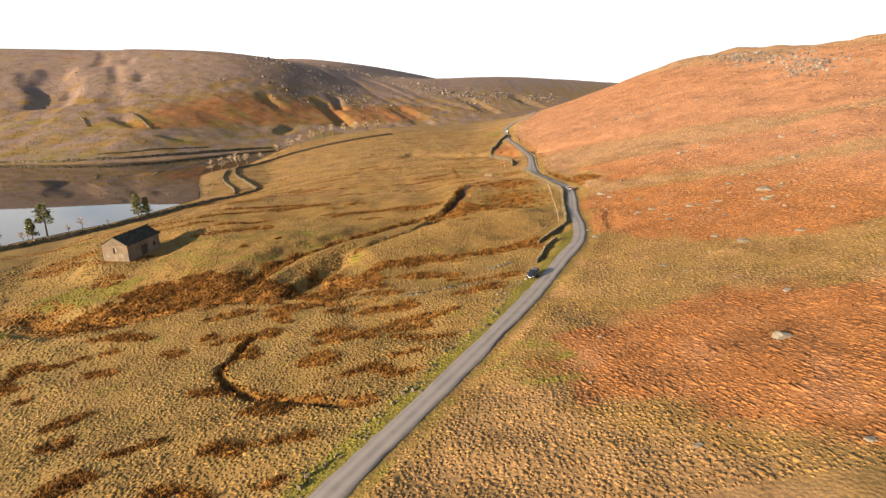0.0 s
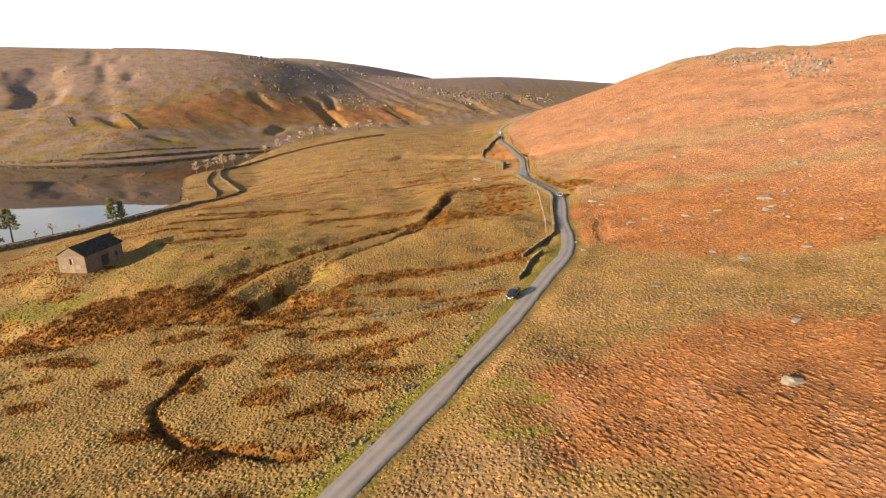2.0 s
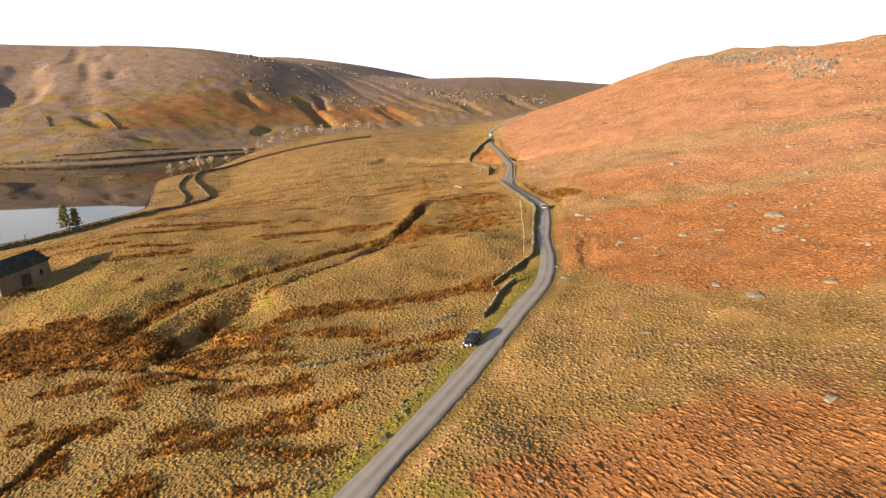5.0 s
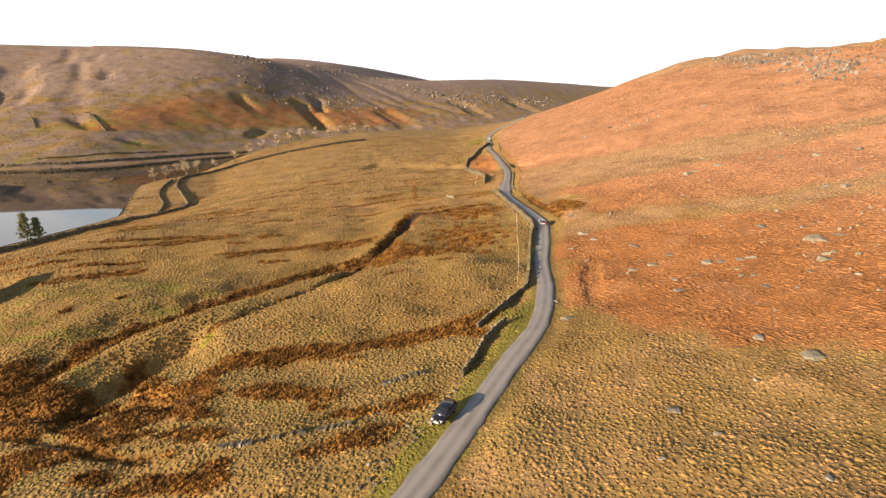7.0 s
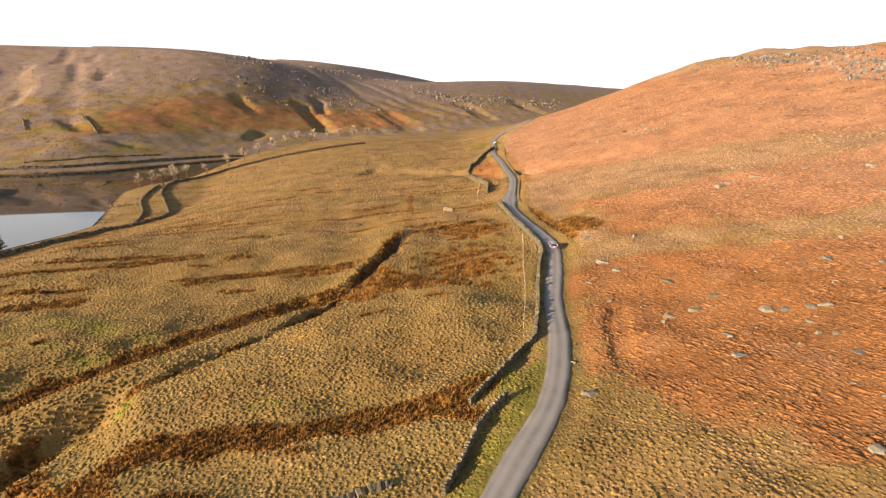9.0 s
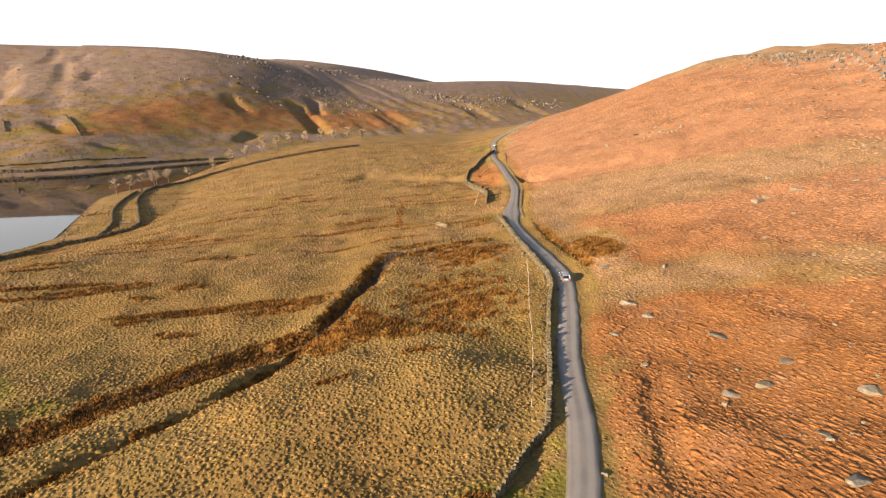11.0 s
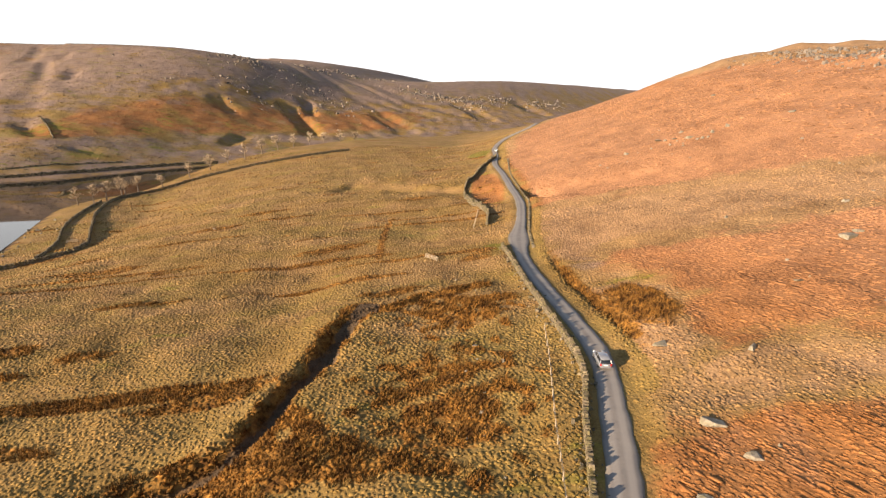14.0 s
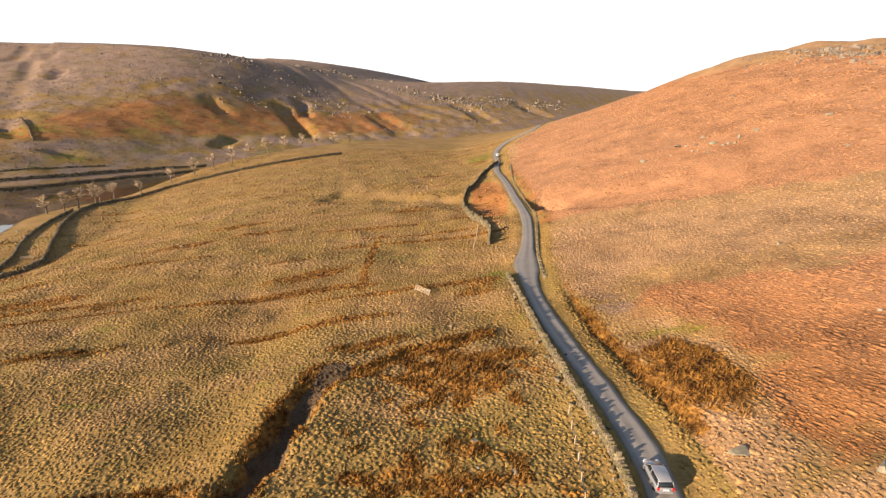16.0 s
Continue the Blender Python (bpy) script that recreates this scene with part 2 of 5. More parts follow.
def glide(y, ys, vs):
    """Values of a smooth curve through (ys, vs)."""
    ys, vs = np.asarray(ys, float), np.asarray(vs, float)
    m = np.gradient(vs, ys)
    y = np.clip(y, ys[0], ys[-1])
    i = np.clip(np.searchsorted(ys, y) - 1, 0, len(ys) - 2)
    h = ys[i + 1] - ys[i]
    f = (y - ys[i]) / h
    return vs[i] * (1 + 2 * f) * (1 - f) ** 2 + m[i] * h * f * (1 - f) ** 2 + vs[i + 1] * f * f * (3 - 2 * f) + m[i + 1] * h * f * f * (f - 1)


def along(x, y, line):
    """Nearest place on a line of points (x, y, values ...): the distance (minus: to its right), how far along, and the values there."""
    line = np.asarray(line, float)
    best = np.full(np.shape(x), 1e9)
    side, how = np.zeros_like(best), np.zeros_like(best)
    vals = [np.zeros_like(best) for _ in range(line.shape[1] - 2)]
    run = 0.0
    for a, b in zip(line[:-1], line[1:]):
        dx, dy = b[0] - a[0], b[1] - a[1]
        size = math.hypot(dx, dy)
        f = np.clip(((x - a[0]) * dx + (y - a[1]) * dy) / size**2, 0, 1)
        d = np.hypot(x - a[0] - f * dx, y - a[1] - f * dy)
        near = d < best
        best = np.where(near, d, best)
        side = np.where(near, np.sign(dx * (y - a[1]) - dy * (x - a[0])), side)
        how = np.where(near, run + f * size, how)
        for n, v in enumerate(vals):
            vals[n] = np.where(near, a[n + 2] + f * (b[n + 2] - a[n + 2]), v)
        run += size
    return best * np.where(side == 0, 1, side), how, vals


def curve(points, each=3.0):
    """A smooth line through points, with a point about every few metres."""
    p = np.asarray(points, float)
    s = np.r_[0, np.cumsum(np.hypot(*np.diff(p[:, :2], axis=0).T))]
    t = np.linspace(0, s[-1], max(2, int(s[-1] / each) + 1))
    return np.stack([glide(t, s, p[:, i]) for i in range(p.shape[1])], -1)


FOOT_LINE = curve(FOOT, 70.0)
BACK_LINE = np.stack([np.convolve(np.pad(FOOT_LINE[:, i], 5, mode="reflect", reflect_type="odd"), np.ones(11) / 11, "valid") for i in (0, 1)], -1)


def hummocks(x, y, size, seed=0):
    """Soft waves of about that size, from -1 to 1."""
    rng = np.random.RandomState(seed)
    v = np.zeros(np.shape(x))
    for i in range(9):
        a, ph = rng.uniform(0, math.tau), rng.uniform(0, math.tau)
        k = math.tau / size * rng.uniform(0.55, 1.7)
        v += np.sin((x * math.cos(a) + y * math.sin(a)) * k + ph + 1.3 * np.sin((y * math.cos(a) - x * math.sin(a)) * k * 0.6 + ph * 2))
    return v / 4.2


def base(x, y):
    """Height of the land without banks, channels and road."""
    x, y = np.asarray(x, float), np.asarray(y, float)
    u = x - 40
    near = glide(y, SECTION_Y, LEVEL) - glide(y, SECTION_Y, FALL) * soft(-u) / 100 - glide(y, SECTION_Y, FALL_FAR) * (soft(-u - 70) / 100) ** 2
    near = near + glide(y, SECTION_Y, RISE) * soft(u) / 100 + glide(y, SECTION_Y, RISE_FAR) * (soft(u - 60) / 100) ** 2
    brow = 83 + 0.12 * (x - 270) + 8 * hummocks(x, y, 260, 5)
    near = brow - soft(brow - near, 6.0)
    d, _, (floor, _) = along(x, y, FOOT_LINE)
    near = floor + soft(near - floor, 2.5) * step(-d, 0, 70)
    behind, _, _ = along(x, y, BACK_LINE)
    d = np.where(d > 0, d + (np.maximum(behind, d * 0.5) - d) * step(d, 60, 260), d)
    crest = glide(x - 0.12 * (y - 800), CREST_X, CREST)
    reach = 330 + 150 * step(-x, 260, 620)
    far = crest * (0.55 * np.clip(d / reach, 0, 1) + 0.45 * step(d, 20, reach * 1.27)) - 0.02 * np.maximum(d - reach * 1.1, 0)
    return np.where(d > 0, floor + far, near)

# ---- lines in the plan ----
ROAD_PLAN = [(-62, -60), (-36, 0), (-22.5, 25), (-11.6, 43), (-3.3, 56), (9.6, 77.5), (18.4, 93), (28.4, 112.5), (34.8, 125), (38.6, 139), (41.0, 156), (44.6, 173), (46.9, 188),
             (46.0, 200), (44.3, 216), (43.4, 236), (44.8, 256), (48.4, 278), (51.5, 302), (52.0, 335), (52.2, 375), (51.5, 408), (54.5, 438), (57.0, 474), (66, 505), (90, 540), (110, 620)]
ROAD_LINE = curve(ROAD_PLAN, 3.5)
ROAD_HALF = 1.68
RAVINE = curve([(11, 210), (9.2, 205), (7.6, 197), (6, 189), (3.9, 184), (2.8, 179), (1, 175), (-3, 171), (-10, 167.5), (-20, 159.5), (-28, 152), (-36, 144), (-43, 138), (-48.5, 131), (-53, 122), (-63, 116), (-84, 112), (-110, 120)], 3.0)
GULLY = curve([(-35, 112), (-34, 116), (-33.2, 119.5), (-31.8, 122.5), (-29.4, 126.5), (-26.3, 130), (-23, 134)], 2.0)
DITCH = curve([(-0.6, 169), (-1.6, 163), (-4, 158.5), (-6, 153.5), (-10.5, 148.4), (-15.8, 142), (-20.5, 137), (-23.5, 134)], 2.0)
FORK = curve([(9, 206), (12, 207.6), (16.3, 210), (20.7, 214.3), (27.6, 216.5), (33, 219.9)], 2.0)
# a narrow band of shade: a shallow cut, painted darker in covers
SHADE_BAND = curve([(-52, 111), (-44.7, 109.2), (-34.5, 105.6), (-27, 102.8), (-22, 100.5), (-14, 99.4)], 2.0)
SPUR = curve([(-44, 121), (-40.5, 127.5), (-33.5, 133.5), (-26, 140), (-19, 147), (-11.5, 154), (-6, 160)], 3.0)
RIDGE = curve([(-26, 124), (-17, 130.5), (-7, 137), (3, 144), (12, 149), (22, 152)], 3.0)
# a drop facing away from the sun; covers also darkens it with soil colour
SHADE_BANK = curve([(-90, 114), (-70, 112.5), (-51, 113.6), (-39, 113.4), (-31.5, 114.8), (-24, 112.6), (-17.5, 112)], 3.0)
LOOP = curve([(-35, 91), (-37.6, 87.5), (-37.5, 82), (-38.8, 78), (-38, 75.5), (-36, 73), (-32.7, 69.6), (-29, 67.2), (-18.6, 62.8), (-10.3, 59.7)], 2.0)
BURN = curve([(120, 296), (95, 300), (72, 309), (61, 321), (47, 333), (33, 347), (10, 362), (-30, 378)], 5.0)
BANK = curve([(50.5, 151), (48.5, 143), (46.5, 134), (45.5, 129)], 2.0)
BELT = curve([(-20, 116), (-14, 120.5), (2, 122), (13, 124), (20, 125.5), (27, 131)], 3.0)
PATH = curve([(8, 248), (7, 262), (6, 276), (6, 300)], 4.0)
HILL_GULLIES = [(curve(points, 12.0), depth, half) for points, depth, half in (
    ([(-575, 800), (-540, 735), (-503, 688), (-482, 640)], 8, 30), ([(-600, 775), (-560, 720), (-525, 690)], 3, 14), ([(-525, 765), (-500, 720), (-488, 690)], 3, 14), ([(-200, 858), (-188, 832), (-165, 803), (-138, 752)], 7, 17),
    ([(-185, 892), (-174, 862), (-160, 832)], 7, 12), ([(-272, 792), (-240, 762)], 5, 11), ([(-85, 905), (-45, 850), (-25, 810)], 3.5, 24), ([(40, 1060), (70, 1000), (90, 940)], 4, 26),
    ([(150, 1180), (200, 1080)], 5, 28), ([(-388, 622), (-340, 583)], 4, 11), ([(-206, 712), (-212, 664)], 4, 11), ([(-310, 568), (-282, 572)], 3, 8),
    ([(-568, 905), (-535, 850), (-520, 805)], 2, 11), ([(-502, 822), (-470, 772), (-452, 745)], 2, 10), ([(-440, 785), (-425, 750)], 3.5, 10), ([(-500, 860), (-480, 820)], 3, 9))]
SHORE = curve(SHORE_PLAN, 14.0)

road_rise = base(ROAD_LINE[:, 0], ROAD_LINE[:, 1])
wide = np.ones(9) / 9
road_rise = np.convolve(np.pad(road_rise, 4, mode="edge"), wide, "valid")
ROAD_3D = np.c_[ROAD_LINE, road_rise]


def carve(x, y, line, depth, half, fade=(0.25, 1.0)):
    """How deep a channel along a line is cut, with a flat bed and sloping sides; its depth fades at both ends."""
    d, s, _ = along(x, y, line)
    total = np.hypot(*np.diff(line[:, :2], axis=0).T).sum()
    ends = step(s, -1, fade[0] * total * 0.3 + 1) * step(total - s, -1, 6)
    return depth * ends * (1 - step(np.abs(d + 0.5 * hummocks(x, y, 9, 3)), half * 0.35, half))


def height(x, y):
    """Height of the land."""
    x, y = np.asarray(x, float), np.asarray(y, float)
    z = base(x, y)
    far_side, foot_s, _ = along(x, y, FOOT_LINE)
    # shore of the reservoir
    d, _, _ = along(x, y, SHORE)
    shore_side = step(-d, -3, 3)
    wet = (far_side < 0) & (x < -20) & (y > 40)
    z = np.where(wet, shore_side * np.maximum(z, WATER + 0.25 + 0.10 * np.clip(-d, 0, 30)) + (1 - shore_side) * (WATER - 0.5 - 0.08 * np.clip(d, 0, 40)), z)
    # swells
    close = 1 - step(np.hypot(x - 20, y - 150), 260, 520)
    z = z + close * (0.42 * (1 - 0.7 * step(-x, 15, 40)) * hummocks(x, y, 34, 1) + 0.22 * hummocks(x, y, 11, 2)) * step(z - WATER, 0.3, 3)
    # the broad wet valley above the ravine lies low, the swelling grass ridge beside it high
    z = z - 2.8 * step(-x, -9, 8) * step(y, 152, 176) * (1 - step(y, 226, 275)) * (1 - step(-x, 58, 95))
    d, s, _ = along(x, y, RIDGE)
    z = z + 2.4 * (1 - step(np.abs(d), 0.5, 17.0)) * step(s, 0.5, 9)
    z = z - 1.3 * (1 - step(np.hypot((x + 43) / 12, (y - 124) / 10), 0.3, 1.2))
    # green mound beside the barn
    r = np.hypot((x + 61) / 34, (y - 147) / 27)
    z = z + 2.2 * (1 - step(r, 0.05 + 0.4 * (1 - step(x + y, 50, 115)), 1.05))
    d, _, _ = along(x, y, SPUR)
    z = z + 2.1 * (1 - step(np.abs(d), 0.4, 5.0)) * (1 - 0.75 * step(y, 134, 150))
    z = z - carve(x, y, RAVINE, 2.3, 3.2) * step(y, 160, 180) - carve(x, y, RAVINE, 1.7, 8.5) * (1 - step(y, 156, 178)) - 0.6 * carve(x, y, RAVINE, 1.0, 1.8)
    z = z - carve(x, y, GULLY, 3.3, 5.6, (0.02, 1)) - carve(x, y, DITCH, 1.5, 2.1) - carve(x, y, FORK, 0.8, 1.8) - carve(x, y, SHADE_BAND, 0.7, 1.5)
    z = z - carve(x, y, SHADE_BANK, 1.8, 3.0) - carve(x, y, LOOP, 1.1, 1.3)
    z = z - 5.0 * (1 - step(np.hypot((x - 61) / 7, (y - 319) / 15), 0.2, 1)) - carve(x, y, BURN, 2.2, 14) - carve(x, y, BANK, 0.6, 2.4)
    pad = 1 - step(np.hypot((x + 101) / 12, (y - 158.5) / 14), 0.75, 1.5)
    z = z * (1 - pad) - 4.9 * pad
    # gullies and knolls of the far hillside
    far = step(far_side, 15, 120)
    rib = np.abs(hummocks(foot_s + 0.25 * far_side, far_side * 0.22, 150, 11))
    z = z - far * (1 - step(far_side, 330, 480)) * 1.5 * (1 - step(rib, 0.0, 0.5)) + far * (1 - step(far_side, 240, 360)) * (0.6 * hummocks(x, y, 90, 12) + 0.4 * hummocks(x, y, 30, 13) + 0.35 * hummocks(x, y, 17, 16))
    for line, depth, half in HILL_GULLIES:
        z = z - carve(x, y, line, depth, half)
    hill = step(x, 110, 200)
    z = z + hill * (1 - step(far_side, -60, 0)) * (2.0 * hummocks(x, y, 80, 14) + 0.8 * hummocks(x, y, 26, 15)) * 0.8
    # bed of the road and its ditch
    d, s, (rise,) = along(x, y, ROAD_3D)
    flat = 1 - step(np.abs(d), 2.2, 5.5)
    z = z * (1 - flat) + (rise - 0.06 - 0.10 * step(np.abs(d), 1.7, 2.3)) * flat
    z = z - 0.9 * np.exp(-(((-d - 6.0) / 1.2) ** 2)) * step(y, 182, 195) * (1 - step(y, 225, 245))
    return z


def in_zone(x, y, corners, fray=3.0):
    """1 inside a zone of the plan, 0 outside, over a soft frayed edge."""
    x = x + fray * hummocks(x, y, 14, 21)
    y = y + fray * hummocks(x, y, 14, 22)
    inside = np.zeros(np.shape(x), bool)
    for (ax, ay), (bx, by) in zip(corners, corners[1:] + corners[:1]):
        cross = (ay > y) != (by > y)
        inside ^= cross & (x < (bx - ax) * (y - ay) / ((by - ay) or 1e-9) + ax)
    d, _, _ = along(x, y, corners + corners[:1])
    return np.where(inside, 1, -1) * np.clip(np.abs(d) / 7, 0, 1) * 0.5 + 0.5


FERN_ZONES = [
    [(19, 70), (33, 74), (49, 77), (66, 72), (90, 60), (100, 20), (52, 20), (36, 40), (25, 50), (17, 56), (13, 62)],
    [(46, 168), (42, 127), (47, 119), (56, 113), (64, 107), (75, 103), (120, 90), (190, 120), (160, 166), (101, 167), (71, 173), (56, 171)],
    [(59, 224), (66, 234), (85, 230), (103, 232), (190, 230), (190, 184), (106, 181), (75, 188), (62, 186), (61, 192), (65, 198), (67, 211)],
    [(56, 296), (75, 290), (130, 275), (260, 230), (420, 240), (420, 700), (240, 700), (130, 580), (75, 490), (58, 400), (57, 340)],
]
BOG = [(3, 177), (-4, 174.5), (-9, 172.5), (-14, 169), (-21, 162.5), (-28, 156), (-35.5, 148), (-41.5, 143), (-46.8, 137), (-53, 130), (-60, 129), (-68, 128.5), (-79, 127), (-82, 117), (-62, 112), (-49, 115), (-44, 118), (-48, 127),
       (-45, 132), (-38.5, 136), (-33, 141), (-26, 148), (-22, 155), (-14, 161), (-8, 164.5), (-3, 167), (2.5, 163.8), (8, 165), (13.7, 166.7), (24.5, 165.5), (31, 162), (31, 167), (24, 170), (18, 171.5), (12, 175), (9, 181), (5, 183)]
# tufts of brown rushes: x, y, half width, half depth, how dense
RUSHES = [(-38, 89.5, 9, 2.2, 0.95), (-17, 82, 8, 1.6, 0.9), (-7, 84, 6, 1.8, 0.85), (-21, 54, 7, 1.8, 0.95), (-27, 53.2, 5, 1.5, 0.9), (-41.5, 57, 5, 1.4, 0.95), (-55, 61.4, 4, 2, 0.9), (-15.5, 68.6, 3.5, 1, 0.85), (-6, 66.5, 4.5, 1.2, 0.95),
          (-0.8, 68.6, 2, 1.5, 0.8), (-6, 72.8, 4, 1, 0.8), (-78, 90.5, 5, 2, 0.85), (-70, 92.4, 6, 1.5, 0.8), (-74, 100.5, 6, 1.5, 0.8), (-128, 158, 15, 5, 0.9), (-79, 126, 9, 4, 0.95), (-70, 116, 10, 4, 0.95), (-90, 113, 10, 4, 0.9), (-100, 116, 9, 3, 0.9)]
RUSHES_MORE = [(-14.5, 107.5, 4, 2, 0.9), (2, 106.7, 3.5, 1, 0.9), (9, 104, 6, 1.6, 0.95), (9.4, 97.6, 5, 1.6, 0.95), (-23, 104.6, 5, 1.2, 0.85), (-7.4, 96.5, 3, 1.2, 0.85), (-35, 102.6, 5, 1.5, 0.9), (-21.6, 96.7, 4, 1.5, 0.95), (-16, 94, 4, 1.5, 0.9),
               (-60, 145, 2, 2.5, 0.9), (-53, 150, 4, 1.5, 0.85), (-43, 194, 4, 1.3, 0.85), (-38, 182.3, 4, 1.8, 0.85), (8.2, 152.5, 2.6, 1.6, 0.9), (-33.6, 124.5, 2.6, 4.5, 0.95), (20, 160, 4, 1.4, 0.85), (27, 177, 8, 5, 0.85), (-26, 176, 5, 2, 0.8)]
STRAW_ZONES = [
    [(50, 180), (60, 184), (75, 186), (106, 180), (150, 172), (150, 164), (101, 169), (71, 175), (56, 173)],
    [(47, 246), (52, 280), (57, 290), (75, 284), (130, 268), (210, 240), (210, 232), (100, 236), (66, 237), (58, 228), (50, 230)],
    [(8, 72), (18, 72), (14, 62), (17, 56), (25, 49), (34, 40), (40, 10), (-20, 10), (-8, 44)],
    [(53, 225), (60, 222), (67, 209), (65, 198), (61, 190), (55, 160), (48, 190)],
]


def covers(x, y, z):
    """What grows where: bracken, rushes, moss, heather, bare peat, pale straw (high values also bring in the painted
    haze tones), from 0 to 1.
    """
    x, y = np.asarray(x, float), np.asarray(y, float)
    far_side, foot_s, _ = along(x, y, FOOT_LINE)
    road, s, _ = along(x, y, ROAD_LINE)
    right = step(-road, 0, 4)
    far = step(far_side, -5, 25)
    left = (1 - right) * (1 - far)
    bracken = np.zeros_like(x)
    for zone in FERN_ZONES:
        bracken = np.maximum(bracken, in_zone(x, y, zone))
    bracken = bracken * right * (1 - far)
    bracken = np.maximum(bracken, 0.85 * (1 - step(np.hypot((x - 43) / 8, (y - 348) / 50), 0.55, 1.1)))
    streaks = hummocks(x * 0.25 + 0.35 * y, y - 0.3 * x, 16, 31)
    patches = hummocks(x * 0.55 + 0.2 * y, y * 1.2, 13, 32)
    straw = np.zeros_like(x)
    for zone in STRAW_ZONES:
        straw = np.maximum(straw, in_zone(x, y, zone))
    hilltop = right * (1 - far) * step(y + x, 330, 420)
    straw = np.maximum(straw * right * (0.62 + 0.38 * step(y, 90, 150)), hilltop * step(streaks, 0.55, 0.9) * 0.75) * (1 - far)
    straw = np.maximum(straw, left * step(y, 135, 225) * (0.44 + 0.18 * hummocks(x * 0.5, y, 22, 33)))
    straw = np.maximum(straw, right * (1 - far) * step(hummocks(x, y, 20, 39), 0.2, 0.8) * 0.6)
    # pale cover grows with distance up the right slope, painting in haze
    straw = np.maximum(straw, right * (1 - far) * (0.42 + 0.38 * step(x + 0.6 * y, 130, 260)) * step(-road, 3, 9))
    straw = straw * np.where((road < 0) & (road > -6) & (y > 178), 0.2, 1)
    # the brow of the moor on the right is golden
    straw = np.maximum(straw, hilltop * step(z + 0.14 * np.clip(y - 430, 0, 200), 64, 84) * 0.85)
    bracken = bracken * (1 - 0.85 * step(z + 0.14 * np.clip(y - 430, 0, 200), 66, 86))
    rush = left * np.clip(step(patches, 0.30, 0.85) * (1 - step(y, 118, 145)) * 0.72 + step(streaks, 0.50, 0.95) * 0.62, 0, 1)
    # the last line's rush brown stands in for a band of shade
    for line, half, much in ((RAVINE, 4.0, 0.7), (SHADE_BANK, 5.0, 0.75), (BELT, 2.6, 0.95), (LOOP, 1.6, 0.8), (PATH, 1.2, 0.9), (DITCH, 1.7, 0.95), (FORK, 2.2, 0.95), (SHADE_BAND, 1.2, 0.6)):
        d, _, _ = along(x, y, line)
        rush = np.maximum(rush, (much + 0.18 * hummocks(x, y, 7, 43)) * (1 - step(np.abs(d) + half * 0.3 * hummocks(x, y, 12, 44), half * 0.4, half * 1.4)))
    lines = hummocks(x * 0.10 + 0.02 * y, y - 0.14 * x, 12, 47)
    rush = np.maximum(rush, left * 0.85 * step(lines, 0.62, 0.95) * step(y, 165, 185) * (1 - step(y, 330, 420)))
    for cx, cy, rx, ry, much in [(26, 182, 15, 17, 0.66), (-80, 116, 22, 9, 0.75), (-112, 124, 18, 8, 0.6), (-96, 138, 9, 6, 0.65), (28, 207, 12, 9, 0.8)] + RUSHES + RUSHES_MORE:
        rush = np.maximum(rush, (much + 0.30 * hummocks(x, y, 6, 41)) * (1 - step(np.hypot((x - cx) / rx, (y - cy) / ry) + 0.34 * hummocks(x, y, 5, 42), 0.35, 1.3)))
    mound = np.hypot((x + 61) / 33, (y - 147) / 26)
    rush = rush * np.where(mound < 1.0, np.where(rush > 0.75, 0.9, 0.3), 1) * step(np.abs(road), 3.0, 8.0)
    rush = np.maximum(rush, left * step(in_zone(x, y, BOG, 1.5), 0.38, 0.60) * (0.80 + 0.30 * hummocks(x, y, 6, 45)))
    rush = np.maximum(rush, right * (1 - far) * 0.7 * (1 - step(np.hypot((x - 58) / 7, (y - 203) / 14), 0.5, 1.2)))
    rush = np.maximum(rush, 0.75 * np.exp(-(((-road - 6.5) / 2.0) ** 2)) * step(y, 182, 195) * (1 - step(y, 228, 250)))
    green = left * 0.66 * (1 - step(np.abs(road), 3.2, 6.5)) * (1 - step(y, 128, 150))
    green = np.maximum(green, right * 0.55 * (1 - step(np.abs(road), 2.4, 5.5)) * (1 - step(y, 66, 100)))
    for cx, cy, rx, ry, much in ((-101, 130, 20, 9, 0.72), (-122, 112, 22, 7, 0.7), (-88, 134, 6, 4, 0.7), (-28.5, 124.5, 2.6, 6, 0.85), (-24, 131, 2.5, 4, 0.7), (59, 214, 8, 3.5, 0.5), (28, 130, 5, 5, 0.75), (46, 462, 10, 16, 0.7), (38, 250, 4, 6, 0.8), (-61, 147, 36, 28, 0.38), (13, 64, 9, 11, 0.42), (26, 192, 9, 6, 0.4)):
        green = np.maximum(green, much * (1 - step(np.hypot((x - cx) / rx, (y - cy) / ry), 0.5, 1.15)))
    green = np.maximum(green, left * 0.30 * step(hummocks(x, y, 40, 34), 0.1, 0.9))
    green = np.maximum(green, far * (1 - step(far_side, 150, 230)) * (1 - 0.6 * step(x, -150, 0)) * (0.24 + 0.20 * hummocks(x, y, 70, 35)))
    green = np.maximum(green, far * (0.18 + 0.16 * hummocks(x, y, 130, 38)) * step(far_side, 200, 260))
    heather = far * (0.66 + 0.2 * hummocks(x, y, 60, 36)) * step(far_side, 190, 290)
    heather = np.maximum(heather, far * (0.52 + 0.25 * hummocks(x, y, 45, 40)))
    heather = np.maximum(heather, right * (1 - far) * 0.45 * (1 - step(np.hypot((x - 55) / 6, (y - 228) / 9), 0.4, 1.2)))
    rust = step(far_side, 95, 130) * (1 - step(far_side, 175, 240)) * step(x, -420, -330) * (1 - 0.65 * step(x, -90, 20))
    # heather stays over the rust band to paint its haze
    heather = heather * (1 - 0.5 * rust * far)
